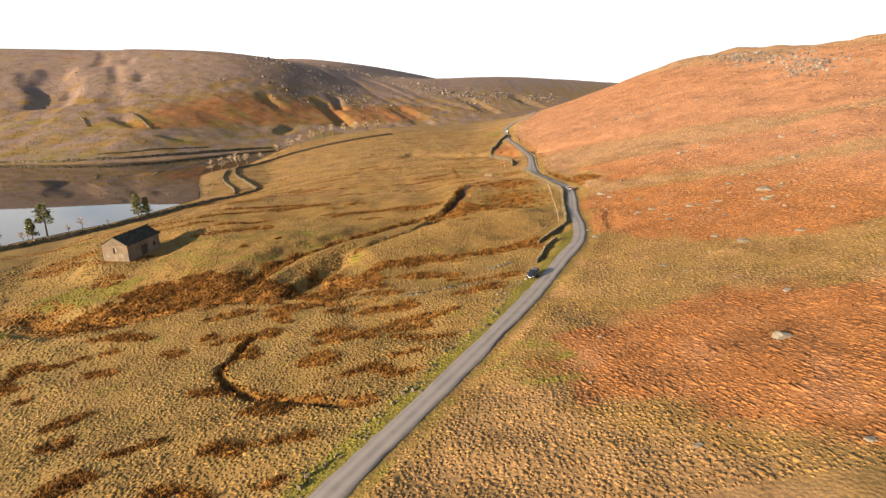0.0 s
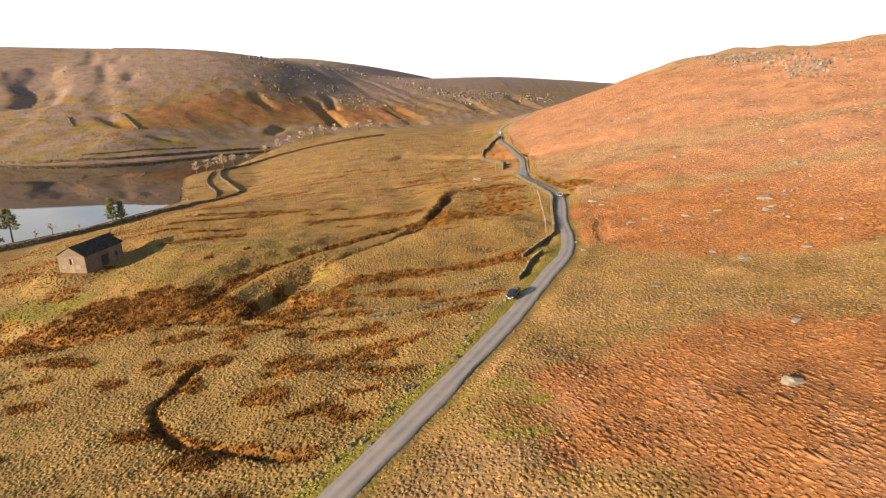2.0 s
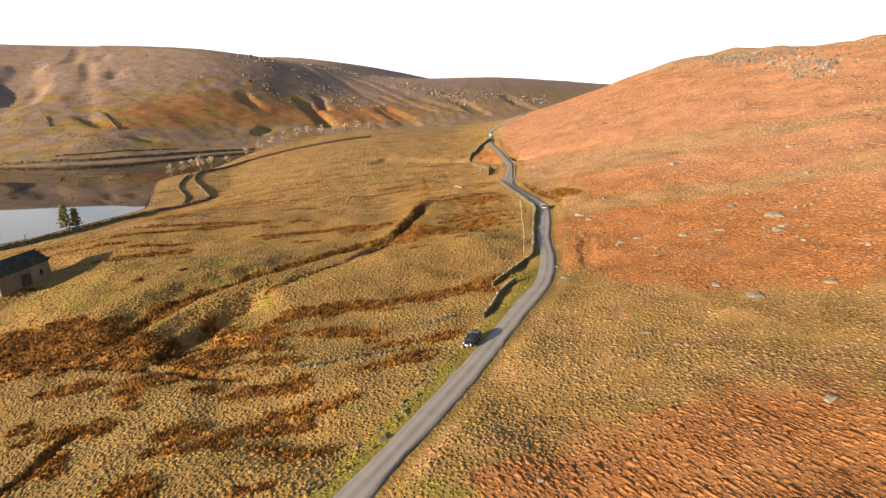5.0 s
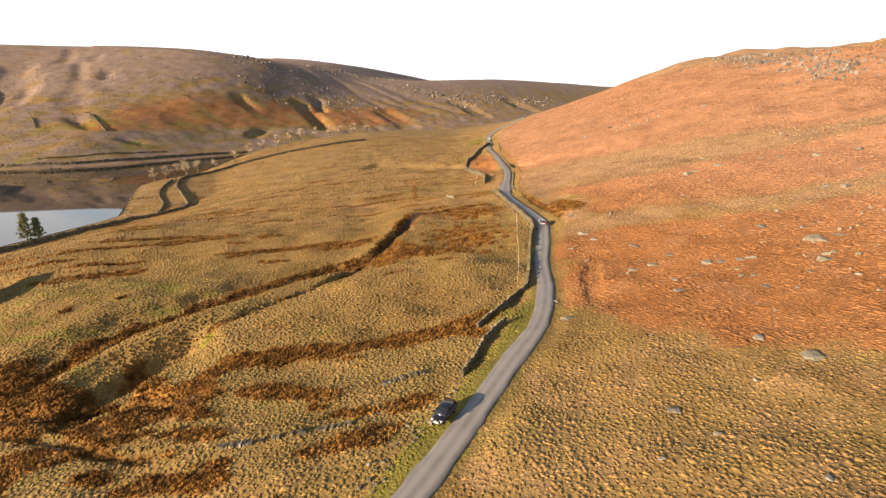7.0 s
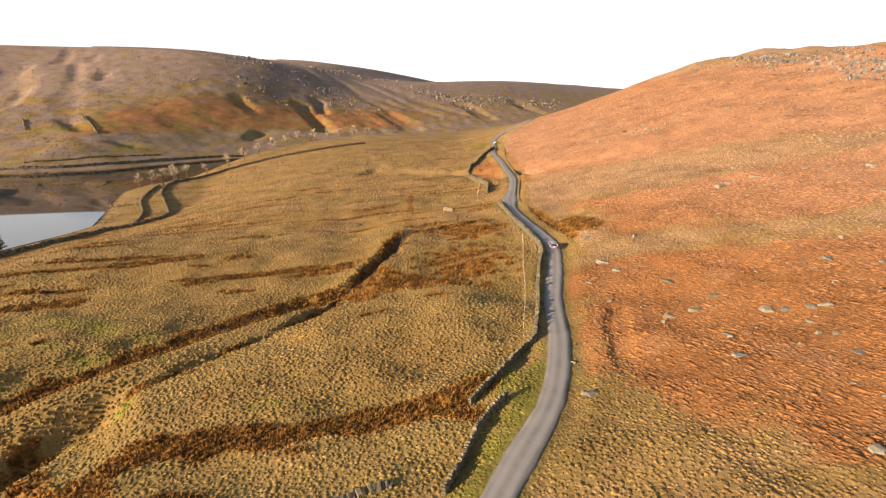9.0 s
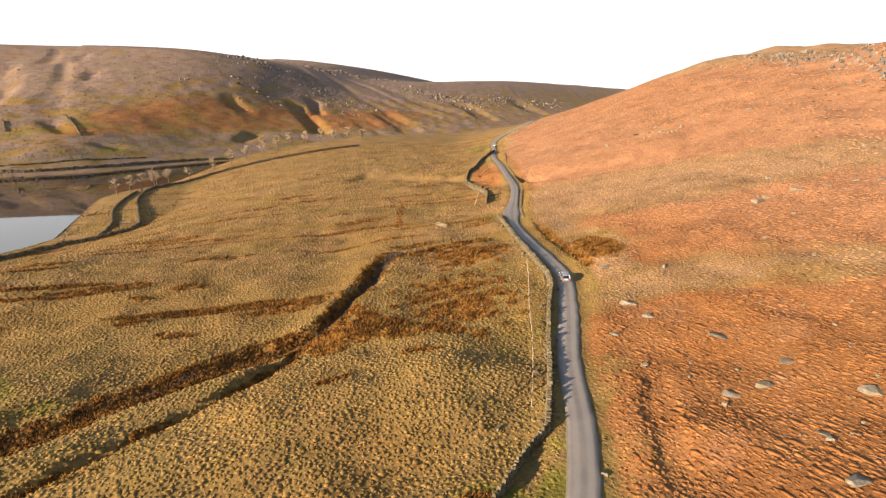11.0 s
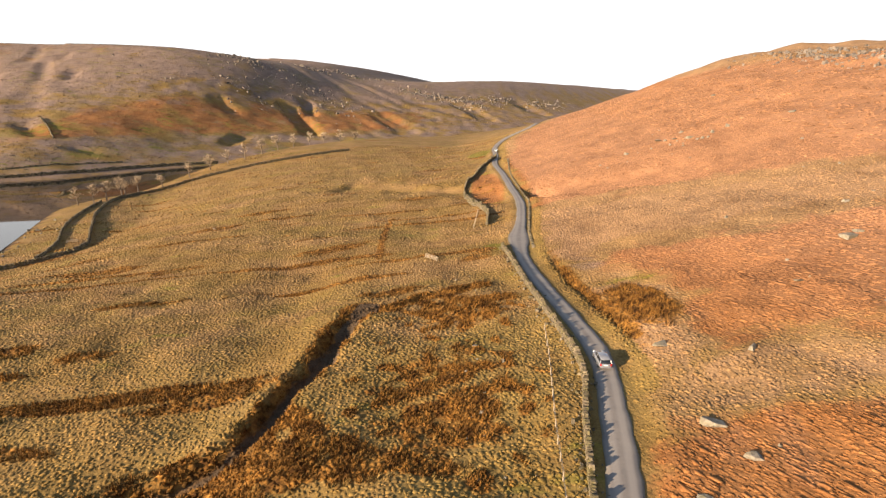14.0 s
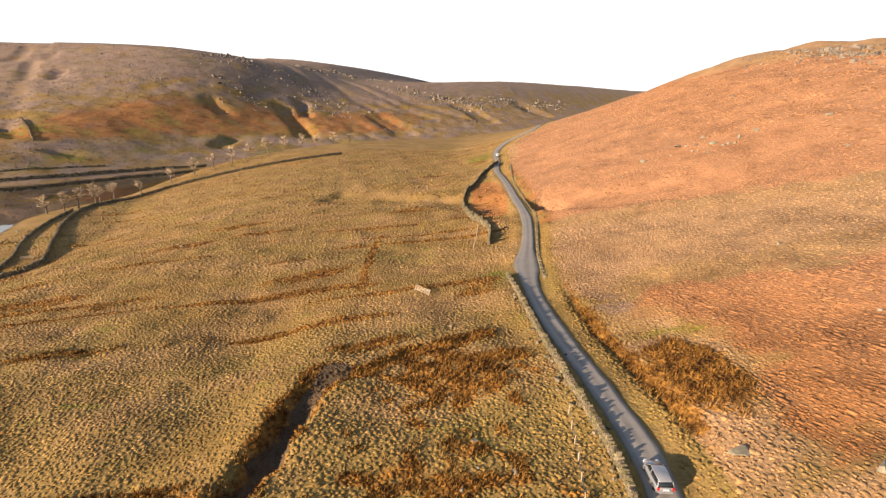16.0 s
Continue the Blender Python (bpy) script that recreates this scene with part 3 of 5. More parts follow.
    bracken = np.maximum(bracken, far * np.clip(rust * (0.72 + 0.35 * hummocks(x, y, 50, 37)), 0, 1))
    bracken = np.maximum(bracken, far * step(far_side, 330, 420) * 0.55)
    d, _, _ = along(x, y, RAVINE)
    peat = 0.9 * (1 - step(np.abs(d + 0.6 * hummocks(x, y, 7, 3)), 0.8, 2.2)) * step(y, 120, 165)
    # soil brown on the first line paints the shade of its bank
    for line, half in ((SHADE_BANK, 1.2), (LOOP, 0.6)):
        d, _, _ = along(x, y, line)
        peat = np.maximum(peat, 0.75 * (1 - step(np.abs(d), half * 0.5, half * 1.4)))
    peat = peat * step(y, 168, 178) + 0.55 * peat * (1 - step(y, 168, 178))
    peat = np.maximum(peat, 0.6 * (1 - step(z - WATER, 0.2, 0.7)) * (z < WATER + 1) * (1 - step(x, -60, -50)))
    return np.clip(np.stack([bracken, rush, green, heather, peat, straw], -1), 0, 1)


# ---- ground ----
def mesh_of(name, verts, faces, mat):
    me = bpy.data.meshes.new(name)
    me.from_pydata(verts, [], faces)
    me.materials.append(mat)
    me.update()
    return me


def lines_of(low, high, fine, dense, grow, most, out_low, out_high):
    """Positions of grid lines: even between low and high, wider and wider beyond."""
    mid = list(np.arange(low, high + fine / 2, fine))
    for end, sign, stop in ((high, 1, out_high), (low, -1, out_low)):
        p, w = mid[-1] if sign > 0 else mid[0], fine
        more = []
        while (stop - p) * sign > 0:
            w = min(w * grow, dense) if abs(p - end) < most else w * 1.15
            p += w * sign
            more.append(p)
        mid = mid + more if sign > 0 else more[::-1] + mid
    return np.array(mid)


def add_covers(me, x, y, z):
    c = covers(x, y, z)
    for layer, cols in (("cover", c[:, :3]), ("cover_more", c[:, 3:])):
        at = me.attributes.new(layer, "FLOAT_COLOR", "POINT")
        at.data.foreach_set("color", np.c_[cols, np.ones(len(cols))].astype(np.float32).ravel())


def build_ground():
    xs = lines_of(-70, 95, 1.0, 5.0, 1.035, 560, -2600, 2600)
    ys = lines_of(36, 270, 1.0, 5.5, 1.02, 800, -500, 4200)
    X, Y = np.meshgrid(xs, ys)
    Z = height(X, Y)
    nx, ny = len(xs), len(ys)
    i = (np.arange(ny - 1)[:, None] * nx + np.arange(nx - 1)[None]).ravel()
    faces = np.stack([i, i + 1, i + 1 + nx, i + nx], -1)
    me = bpy.data.meshes.new("ground")
    me.vertices.add(nx * ny)
    me.vertices.foreach_set("co", np.stack([X, Y, Z], -1).astype(np.float32).ravel())
    me.loops.add(faces.size)
    me.loops.foreach_set("vertex_index", faces.ravel().astype(np.int32))
    me.polygons.add(len(faces))
    me.polygons.foreach_set("loop_start", (np.arange(len(faces)) * 4).astype(np.int32))
    me.update(calc_edges=True)
    me.shade_smooth()
    me.materials.append(LAND)
    add_covers(me, X.ravel(), Y.ravel(), Z.ravel())
    return tagged(new("ground", me), "rolling autumn moorland with straw grass and rust bracken", "moorland", kind="structure")


build_ground()


def build_water():
    out = [(-1500, -200), (-300, 20), *[tuple(p) for p in SHORE_PLAN[1:]], (-60, 700), (-400, 760), (-1500, 600)]
    me = mesh_of("water", [(x, y, WATER) for x, y in out], [tuple(range(len(out)))[::-1]], LAKE)
    return tagged(new("water", me), "still reservoir water mirroring hillside and sky", "reservoir", kind="structure")


def build_road():
    line = curve(ROAD_3D[ROAD_3D[:, 1] < 600], 1.6)
    tan = np.gradient(line[:, :2], axis=0)
    tan /= np.hypot(*tan.T)[:, None]
    nor = np.c_[-tan[:, 1], tan[:, 0]]
    rng = np.random.RandomState(4)
    verts, faces, across = [], [], []
    cols = (-1, -0.93, -0.6, 0, 0.6, 0.93, 1)
    for k, (x, y, z) in enumerate(line):
        half = ROAD_HALF + 0.05 * math.sin(k * 0.37) + 0.05 * rng.randn() + (1.3 * math.exp(-(((y - 257) / 9) ** 2)))
        for c in cols:
            jit = 0.07 * rng.randn() if abs(c) == 1 else 0
            w = c * half + jit
            verts.append((x + nor[k, 0] * w, y + nor[k, 1] * w, z + 0.03 + 0.05 * (1 - c * c) - (0.10 if abs(c) == 1 else 0)))
            across.append(abs(c))
    n = len(cols)
    for k in range(len(line) - 1):
        for c in range(n - 1):
            a = k * n + c
            faces.append((a, a + n, a + n + 1, a + 1))
    me = mesh_of("road", verts, faces, ROAD)
    me.shade_smooth()
    at = me.attributes.new("across", "FLOAT", "POINT")
    at.data.foreach_set("value", np.array(across, np.float32))
    return tagged(new("road", me), "narrow worn grey asphalt moorland lane", "road", kind="structure")


build_water()
build_road()


# ---- builders ----
def ground_at(x, y):
    return float(height(np.array([float(x)]), np.array([float(y)]))[0])


def part(name, me, parent, label=""):
    ob = new(name, me)
    ob.parent = parent
    return tagged(ob, label)


BOX = [(0, 3, 2, 1), (4, 5, 6, 7), (0, 1, 5, 4), (1, 2, 6, 5), (2, 3, 7, 6), (3, 0, 4, 7)]


def box(cx, cy, cz, sx, sy, sz, turn=0.0, top=(1.0, 1.0), jig=0.0, rng=random):
    """Corners and faces of a block that stands on cz, turned about z, its top drawn in."""
    c, s = math.cos(turn), math.sin(turn)
    out = []
    for z, (kx, ky) in ((0, (1, 1)), (sz, top)):
        for x, y in ((-1, -1), (1, -1), (1, 1), (-1, 1)):
            px, py = x * sx / 2 * kx, y * sy / 2 * ky
            j = [rng.uniform(-jig, jig) for _ in range(3)] if jig else (0, 0, 0)
            out.append((cx + px * c - py * s + j[0], cy + px * s + py * c + j[1], cz + z + j[2]))
    return out, BOX


def soup(name, pieces, mat, smooth=False):
    verts, faces = [], []
    for v, f in pieces:
        n = len(verts)
        verts += v
        faces += [tuple(i + n for i in q) for q in f]
    me = mesh_of(name, verts, faces, mat)
    if smooth:
        me.shade_smooth()
    return me


def tube(points, radii, sides=6):
    """A tapered bent rod through points."""
    verts, faces = [], []
    pts = [Vector(p) for p in points]
    for k, p in enumerate(pts):
        d = (pts[min(k + 1, len(pts) - 1)] - pts[max(k - 1, 0)]).normalized()
        a = d.orthogonal().normalized()
        b = d.cross(a)
        for i in range(sides):
            t = math.tau * i / sides
            verts.append(tuple(p + (a * math.cos(t) + b * math.sin(t)) * radii[k]))
    for k in range(len(pts) - 1):
        for i in range(sides):
            j = (i + 1) % sides
            faces.append((k * sides + i, k * sides + j, (k + 1) * sides + j, (k + 1) * sides + i))
    faces.append(tuple(range(sides))[::-1])
    faces.append(tuple((len(pts) - 1) * sides + i for i in range(sides)))
    return verts, faces


def lathe(profile, sides=20, axis="x"):
    """A turned body from (along, radius) pairs."""
    verts, faces = [], []
    for a, r in profile:
        for i in range(sides):
            t = math.tau * i / sides
            verts.append((a, r * math.cos(t), r * math.sin(t)) if axis == "x" else (r * math.cos(t), r * math.sin(t), a))
    for k in range(len(profile) - 1):
        for i in range(sides):
            j = (i + 1) % sides
            faces.append((k * sides + i, k * sides + j, (k + 1) * sides + j, (k + 1) * sides + i))
    faces += [tuple(range(sides))[::-1], tuple((len(profile) - 1) * sides + i for i in range(sides))]
    return verts, faces


# ---- dry stone walls ----
def dry_wall(points, tall, thick, stone, seed, label, ruin=0.15, gap=0.0, coping=True):
    """Coursed rough stones with upright coping stones on top; ruin: how ragged the top is."""
    rng = random.Random(seed)
    line = curve(points, stone)
    z = height(line[:, 0], line[:, 1])
    wave = hummocks(line[:, 0], line[:, 1], 9, seed)
    courses, caps = [], []
    rows = max(1, round(tall / (stone * 0.62)))
    for k in range(len(line) - 1):
        (x, y), (x2, y2) = line[k], line[k + 1]
        a = math.atan2(y2 - y, x2 - x)
        top = tall * (1 + ruin * (wave[k] + rng.uniform(-0.5, 0.5)))
        if rng.random() < gap:
            continue
        h = -0.25
        for r in range(rows):
            if h > top:
                break
            sh = (tall + 0.25) / rows * rng.uniform(0.85, 1.2)
            w = thick * (1.12 - 0.30 * r / rows)
            off = (r % 2) * 0.5 * stone
            courses.append(box(x + off * math.cos(a), y + off * math.sin(a), z[k] + h, stone * rng.uniform(0.8, 1.1), w * rng.uniform(0.85, 1.1), sh, a + rng.uniform(-0.3, 0.3), (0.85, 0.85), stone * 0.17, rng))
            h += sh * 0.95
        if coping and stone < 0.7 and rng.random() < 0.72:
            caps.append(box(x, y, z[k] + min(h, top + 0.15) - 0.06, stone * rng.uniform(0.45, 0.8), thick * rng.uniform(0.45, 1.1), stone * rng.choice((0.3, 0.6, 0.9, 1.2, 1.9)), a + rng.uniform(-0.2, 0.2), (0.7, 0.8), stone * 0.08, rng))
    wall = tagged(new("dry_stone_wall", soup("courses", courses, STONE)), label, "stone wall")
    if caps:
        part("coping", soup("coping", caps, STONE), wall, "upright rough coping stones")
    return wall


ROADSIDE = [(35.2, 141), (37.5, 152), (39.4, 163), (41.5, 174), (43.7, 184), (43.4, 193), (42.2, 205), (41.3, 218), (40.4, 236), (39.6, 249)]
dry_wall(ROADSIDE, 0.92, 0.7, 0.27, 1, "gritstone dry stone wall along the lane with jagged coping", 0.34)
dry_wall([(35.2, 141), (31.8, 136.8), (29.6, 132.6), (27.5, 129.5), (24.5, 125)], 1.05, 0.5, 0.28, 2, "short dry stone wall turning away from the lane", 0.35)
dry_wall([(29.2, 125.2), (26.4, 121.8), (24.2, 117.2), (22.7, 113.2), (21.4, 110)], 1.05, 0.5, 0.28, 3, "ragged dry stone wall beside a grassy lay-by", 0.4)
RUBBLE = curve([(21.0, 107.5), (15.6, 97.2), (12.6, 91.2), (8.2, 82.1), (2.1, 71.9), (-5.2, 59.5), (-9.4, 52.3), (-14.2, 44.5), (-21.2, 33.2)], 1.6)
SHORE_WALL = [(-230, 95), (-196, 152), (-173, 189), (-161, 209), (-153.5, 228), (-147.5, 247), (-141, 268), (-131, 285), (-118, 298), (-114, 305), (-118, 316), (-130, 336), (-141, 354), (-152, 372), (-161, 393), (-167, 412), (-165, 430), (-150, 448), (-120, 470), (-85, 492), (-50, 515)]
dry_wall(SHORE_WALL, 1.8, 0.75, 0.9, 5, "dark dry stone wall winding beside the reservoir", 0.12)
dry_wall([(-124, 297), (-134, 321), (-149, 345), (-160, 367), (-167, 388), (-173, 408)], 1.4, 0.7, 0.8, 6, "dry stone wall on the outer side of a walled track", 0.12)
dry_wall([(54, 430), (51, 421), (47.8, 413), (44.5, 404), (40, 384), (35.5, 368), (33, 354), (33.2, 338), (34.5, 317), (37, 305), (39, 296), (38, 280)], 1.6, 0.7, 0.6, 7, "curved dry stone wall round a hollow below the lane", 0.15)
dry_wall([(58.5, 410), (55.6, 366), (55.2, 333), (54.9, 305), (51.8, 284), (48.6, 262), (47.2, 246)], 0.45, 0.6, 0.5, 8, "low roadside kerb wall half sunk in dry grass", 0.4, 0.12, False)
dry_wall([(-1100, 340), (-700, 396), (-560, 428), (-460, 452), (-401, 461), (-353, 466), (-319, 477), (-295, 491), (-272, 512), (-250, 540), (-222, 572), (-190, 600)], 2.2, 1.2, 2.0, 9, "long dark wall along the far shore of the reservoir", 0.2)
dry_wall([(-330, 490), (-312, 502), (-285, 530), (-255, 562)], 1.0, 1.0, 1.8, 10, "field wall above the far shore", 0.3)
dry_wall([(-375, 632), (-350, 607), (-325.5, 579)], 1.7, 1.0, 1.5, 11, "grey field wall running down the far hillside", 0.2)
dry_wall([(-420, 606), (-406, 590), (-393, 575)], 1.5, 1.0, 1.5, 12, "broken field wall on the far hillside", 0.3)
dry_wall([(10.5, 110.4), (13, 111.3), (16.5, 112.2)], 0.35, 1.0, 0.4, 13, "heap of fallen wall stones in the grass", 0.9, 0.2, False)
dry_wall([(-8, 99.5), (-1, 100.2), (4, 101), (8, 101.3)], 0.35, 0.8, 0.4, 14, "line of fallen wall stones sunk in rushes", 0.9, 0.4, False)


# ---- fences and gates ----
def post_mesh(tall, r, seed):
    rng = random.Random(seed)
    return soup("post", [tube([(0, 0, -0.3), (rng.uniform(-0.03, 0.03), 0, tall * 0.6), (rng.uniform(-0.06, 0.06), rng.uniform(-0.05, 0.05), tall)], [r, r * 0.95, r * 0.85], 7)], WOOD)


def wire_fence(points, every, tall, label, strands=3):
    line = curve(points, every)
    z = height(line[:, 0], line[:, 1])
    root = tagged(new("wire_fence"), label, "fence")
    root.location = (line[0, 0], line[0, 1], z[0])
    kinds = [post_mesh(tall, 0.075, 50 + i) for i in range(3)]
    for k, (x, y) in enumerate(line):
        ob = part("post", kinds[k % 3], root)
        ob.location = (x - line[0, 0], y - line[0, 1], z[k] - z[0])
        ob.rotation_euler = (0, 0, k * 1.7)
    for s in range(strands):
        h = tall * (0.35 + 0.6 * s / max(1, strands - 1))
        path = [(x - line[0, 0], y - line[0, 1], z[k] - z[0] + h) for k, (x, y) in enumerate(line)]
        part("wire", soup("wire", [tube(path, [0.012] * len(path), 4)], WIRE), root)
    return root


wire_fence([(34.2, 146), (36.2, 158), (38.3, 176), (40.0, 188), (41.0, 197)], 2.6, 1.15, "old timber post and wire fence inside the wall")
wire_fence([(33.6, 276), (34.6, 285), (36.2, 299)], 2.0, 1.2, "leaning pale timber fence below the lane", 2)


def hurdle(x, y, turn, wide, tall, label, lean=0.0):
    root = tagged(new("field_gate"), label, "gate")
    root.matrix_world = pose(x, y, ground_at(x, y), lean, 0, turn)
    for sx in (-wide / 2, 0, wide / 2):
        part("stile", soup("stile", [box(sx, 0, -0.1, 0.11, 0.08, tall + 0.15)], WOOD), root)
    for k in range(4):
        part("rail", soup("rail", [box(0, 0.06, tall * (0.2 + 0.24 * k), wide + 0.1, 0.05, 0.12)], WOOD), root)
    part("brace", soup("brace", [tube([(-wide / 2, -0.05, 0.2), (wide / 2, -0.05, tall * 0.95)], [0.05, 0.05], 4)], WOOD), root)
    return root


hurdle(21.5, 242.5, -45, 4.2, 1.1, "weathered timber hurdle lying in rough grass", -28)
hurdle(-128, 322, 25, 4.0, 1.2, "pale timber field gate across the walled track")


# ---- stones ----
def boulder_mesh(seed, flat):
    """An angular gritstone slab, split along rough planes, its edges worn."""
    rng = random.Random(seed)
    bm = bmesh.new()
    bmesh.ops.create_cube(bm, size=1.0)
    for _ in range(7):
        n = Vector((rng.gauss(0, 1), rng.gauss(0, 1), rng.gauss(0, 0.6))).normalized()
        cut = bmesh.ops.bisect_plane(bm, geom=bm.verts[:] + bm.edges[:] + bm.faces[:], plane_co=n * rng.uniform(0.30, 0.46), plane_no=n, clear_outer=True)
        rim = [e for e in cut["geom_cut"] if isinstance(e, bmesh.types.BMEdge)]
        if rim:
            bmesh.ops.contextual_create(bm, geom=rim)
    bmesh.ops.bevel(bm, geom=bm.edges[:], offset=0.035, segments=2, profile=0.6, affect="EDGES")
    off = Vector((rng.uniform(0, 50), rng.uniform(0, 50), 0))
    for v in bm.verts:
        v.co *= 1 + 0.10 * noise.noise(v.co * 3.0 + off)
        v.co.z *= flat
    me = bpy.data.meshes.new("boulder")
    bm.to_mesh(me)
    bm.free()
    me.materials.append(BOULDER)
    return me


BOULDERS = [(62, 157, 2.4), (66, 149, 1.6), (57, 144, 1.7), (61, 145, 1.7), (61, 135, 1.4), (59, 128, 2.1), (70, 141, 2.0), (72, 140, 1.7), (75, 139, 1.5), (77, 139, 1.8), (73, 136, 1.0), (89, 156, 2.4)]
BOULDERS_HIGH = [(95, 152, 1.2), (92, 144, 3.4), (97, 144, 2.3), (89, 136, 1.6), (90.5, 136.5, 1.3), (86, 133, 2.4), (72, 126, 1.6), (73, 131, 0.9), (61, 109, 1.4), (82, 201, 1.4), (93, 189, 1.1), (116, 176, 1.8), (120, 174, 2.2)]
BOULDERS_LOW = [(124, 189, 1.2), (75, 123, 0.9), (86, 125, 1.0), (68, 117, 0.7), (67, 120, 0.6), (44.5, 60, 2.2), (25, 42, 0.9), (39, 39, 1.1), (54, 74, 1.3), (63.5, 102.5, 2.1), (75, 103, 1.5)]
BOULDERS_FAR = [(101, 217, 3.0), (39.4, 124.7, 2.3), (54, 171, 2.2), (114, 343, 3.2), (118, 337, 1.8), (122, 333, 2.6), (124, 345, 1.6), (-60, 304, 1.3)]
BOULDERS_MORE = [(152, 212, 3.4), (139, 212.5, 2.0), (127, 221, 2.2), (131, 218, 1.7), (117.6, 177, 1.3), (134, 188, 1.3), (81, 129, 0.9), (92.4, 133.4, 1.3), (112.6, 221, 2.5), (54.9, 187.3, 2.0), (50, 152.2, 1.0), (55.3, 165.6, 1.5), (48.8, 161.3, 1.2),
                 (43.9, 96, 1.4), (39.6, 88.4, 0.8), (46.4, 91.3, 0.7), (51.4, 83.3, 1.0), (55.3, 99.9, 0.9), (87.2, 190.3, 0.9), (120.6, 222, 1.3), (104, 218.5, 2.0), (164.8, 404.8, 2.4), (159.4, 330.2, 2.2)]
shapes = [boulder_mesh(70 + i, 0.36 + 0.07 * (i % 4)) for i in range(7)]
rng = random.Random(8)
for k, (x, y, size) in enumerate(BOULDERS + BOULDERS_HIGH + BOULDERS_LOW + BOULDERS_FAR + BOULDERS_MORE):
    ob = new("boulder", shapes[k % 7])
    ob.matrix_world = pose(x, y, ground_at(x, y) + 0.10 * size, rng.uniform(-12, 12), rng.uniform(-12, 12), rng.choice((0, 180)) + rng.uniform(-35, 35)) @ Matrix.Diagonal((size * 1.15, size * rng.uniform(0.6, 0.85), size * rng.uniform(0.55, 0.85), 1))
    where = "beside the lane" if (x, y) == (39.4, 124.7) else ("in straw-coloured grass" if size in (2.2, 3.0, 1.3) else "among rust-brown bracken")
    tagged(ob, ("large " if size > 2.2 else "small " if size < 1.2 else "") + "pale weathered gritstone boulder " + where, "boulder", "boulders on the hillside")


def scatter_stones(name, label, spots, mat, seed):
    """Many stones strewn round spots: x, y, spread along x and y, how many, size."""
    rng = random.Random(seed)
    xs, ys, ss = [], [], []
    for cx, cy, sx, sy, turn, many, size in spots:
        c, s = math.cos(radians(turn)), math.sin(radians(turn))
        for _ in range(many):
            a, b = rng.gauss(0, sx), rng.gauss(0, sy)
            xs.append(cx + a * c - b * s), ys.append(cy + a * s + b * c), ss.append(size * rng.choice((0.4, 0.5, 0.7, 0.7, 1.0, 1.3)) * rng.uniform(0.7, 1.3))
    zs = height(np.array(xs), np.array(ys))
    pieces = [box(x, y, z - 0.3 * s, s * rng.uniform(0.8, 1.5), s * rng.uniform(0.6, 1.0), s * rng.uniform(0.6, 1.1), rng.uniform(0, 3.1), (rng.uniform(0.5, 0.85), rng.uniform(0.5, 0.85)), s * 0.16, rng) for x, y, z, s in zip(xs, ys, zs, ss)]
    return tagged(new(name, soup(name, pieces, mat)), label, "rocks", kind="stuff")


scatter_stones("crag_rocks", "grey boulder field below the brow of the moor", [(262, 450, 14, 30, 20, 380, 1.5), (243, 385, 11, 24, 0, 340, 1.4), (280, 495, 20, 16, 0, 160, 1.6), (226, 333, 9, 9, 0, 140, 1.3)], SCREE, 21)
scatter_stones("hillside_rocks", "scattered grey crags on the far hillside", [(-291, 945, 26, 22, -20, 130, 2.6), (-253, 834, 22, 8, -20, 50, 2.2), (-228, 1120, 18, 14, 0, 60, 3.2), (-184, 1195, 18, 12, 0, 60, 3.4), (-112, 1245, 18, 12, 0, 40, 3.2), (-180, 945, 40, 16, -10, 80, 2.2), (-130, 890, 26, 18, 0, 70, 2.0), (-210, 860, 60, 36, 0, 160, 1.4),
               (-20, 1090, 30, 14, -10, 110, 3.0), (40, 1060, 26, 14, -20, 110, 3.0), (110, 1130, 55, 20, 40, 160, 2.6), (210, 1200, 55, 20, 50, 140, 2.6), (-330, 800, 50, 50, 0, 40, 1.7)], SCREE, 22)
scatter_stones("loose_stones", "loose pale stones strewn through bracken and grass", [(80, 140, 14, 12, 0, 60, 0.5), (100, 165, 26, 26, 0, 30, 0.6), (95, 215, 26, 20, 0, 14, 0.6), (118, 338, 8, 8, 0, 28, 0.9), (-151, 325, 5, 22, 25, 40, 0.8), (10, 60, 40, 30, 0, 25, 0.4), (30, 190, 1.5, 24, 0, 30, 0.4), (140, 240, 30, 40, 0, 26, 0.8)], BOULDER, 23)


scatter_stones("tumbled_wall", "tumbled mossy remains of a roadside wall", [(x - 0.2, y + 0.1, 0.55, 0.75, 60, 2 + int(5 * abs(math.sin(k * 0.7))), 0.40) for k, (x, y) in enumerate(RUBBLE)], STONE, 24)
scatter_stones("fallen_stones", "fallen gritstone pieces along the foot of the lane wall", [(x - 0.25, y, 0.55, 0.8, 85, 5, 0.34) for x, y in curve(ROADSIDE, 1.1)], STONE, 25)


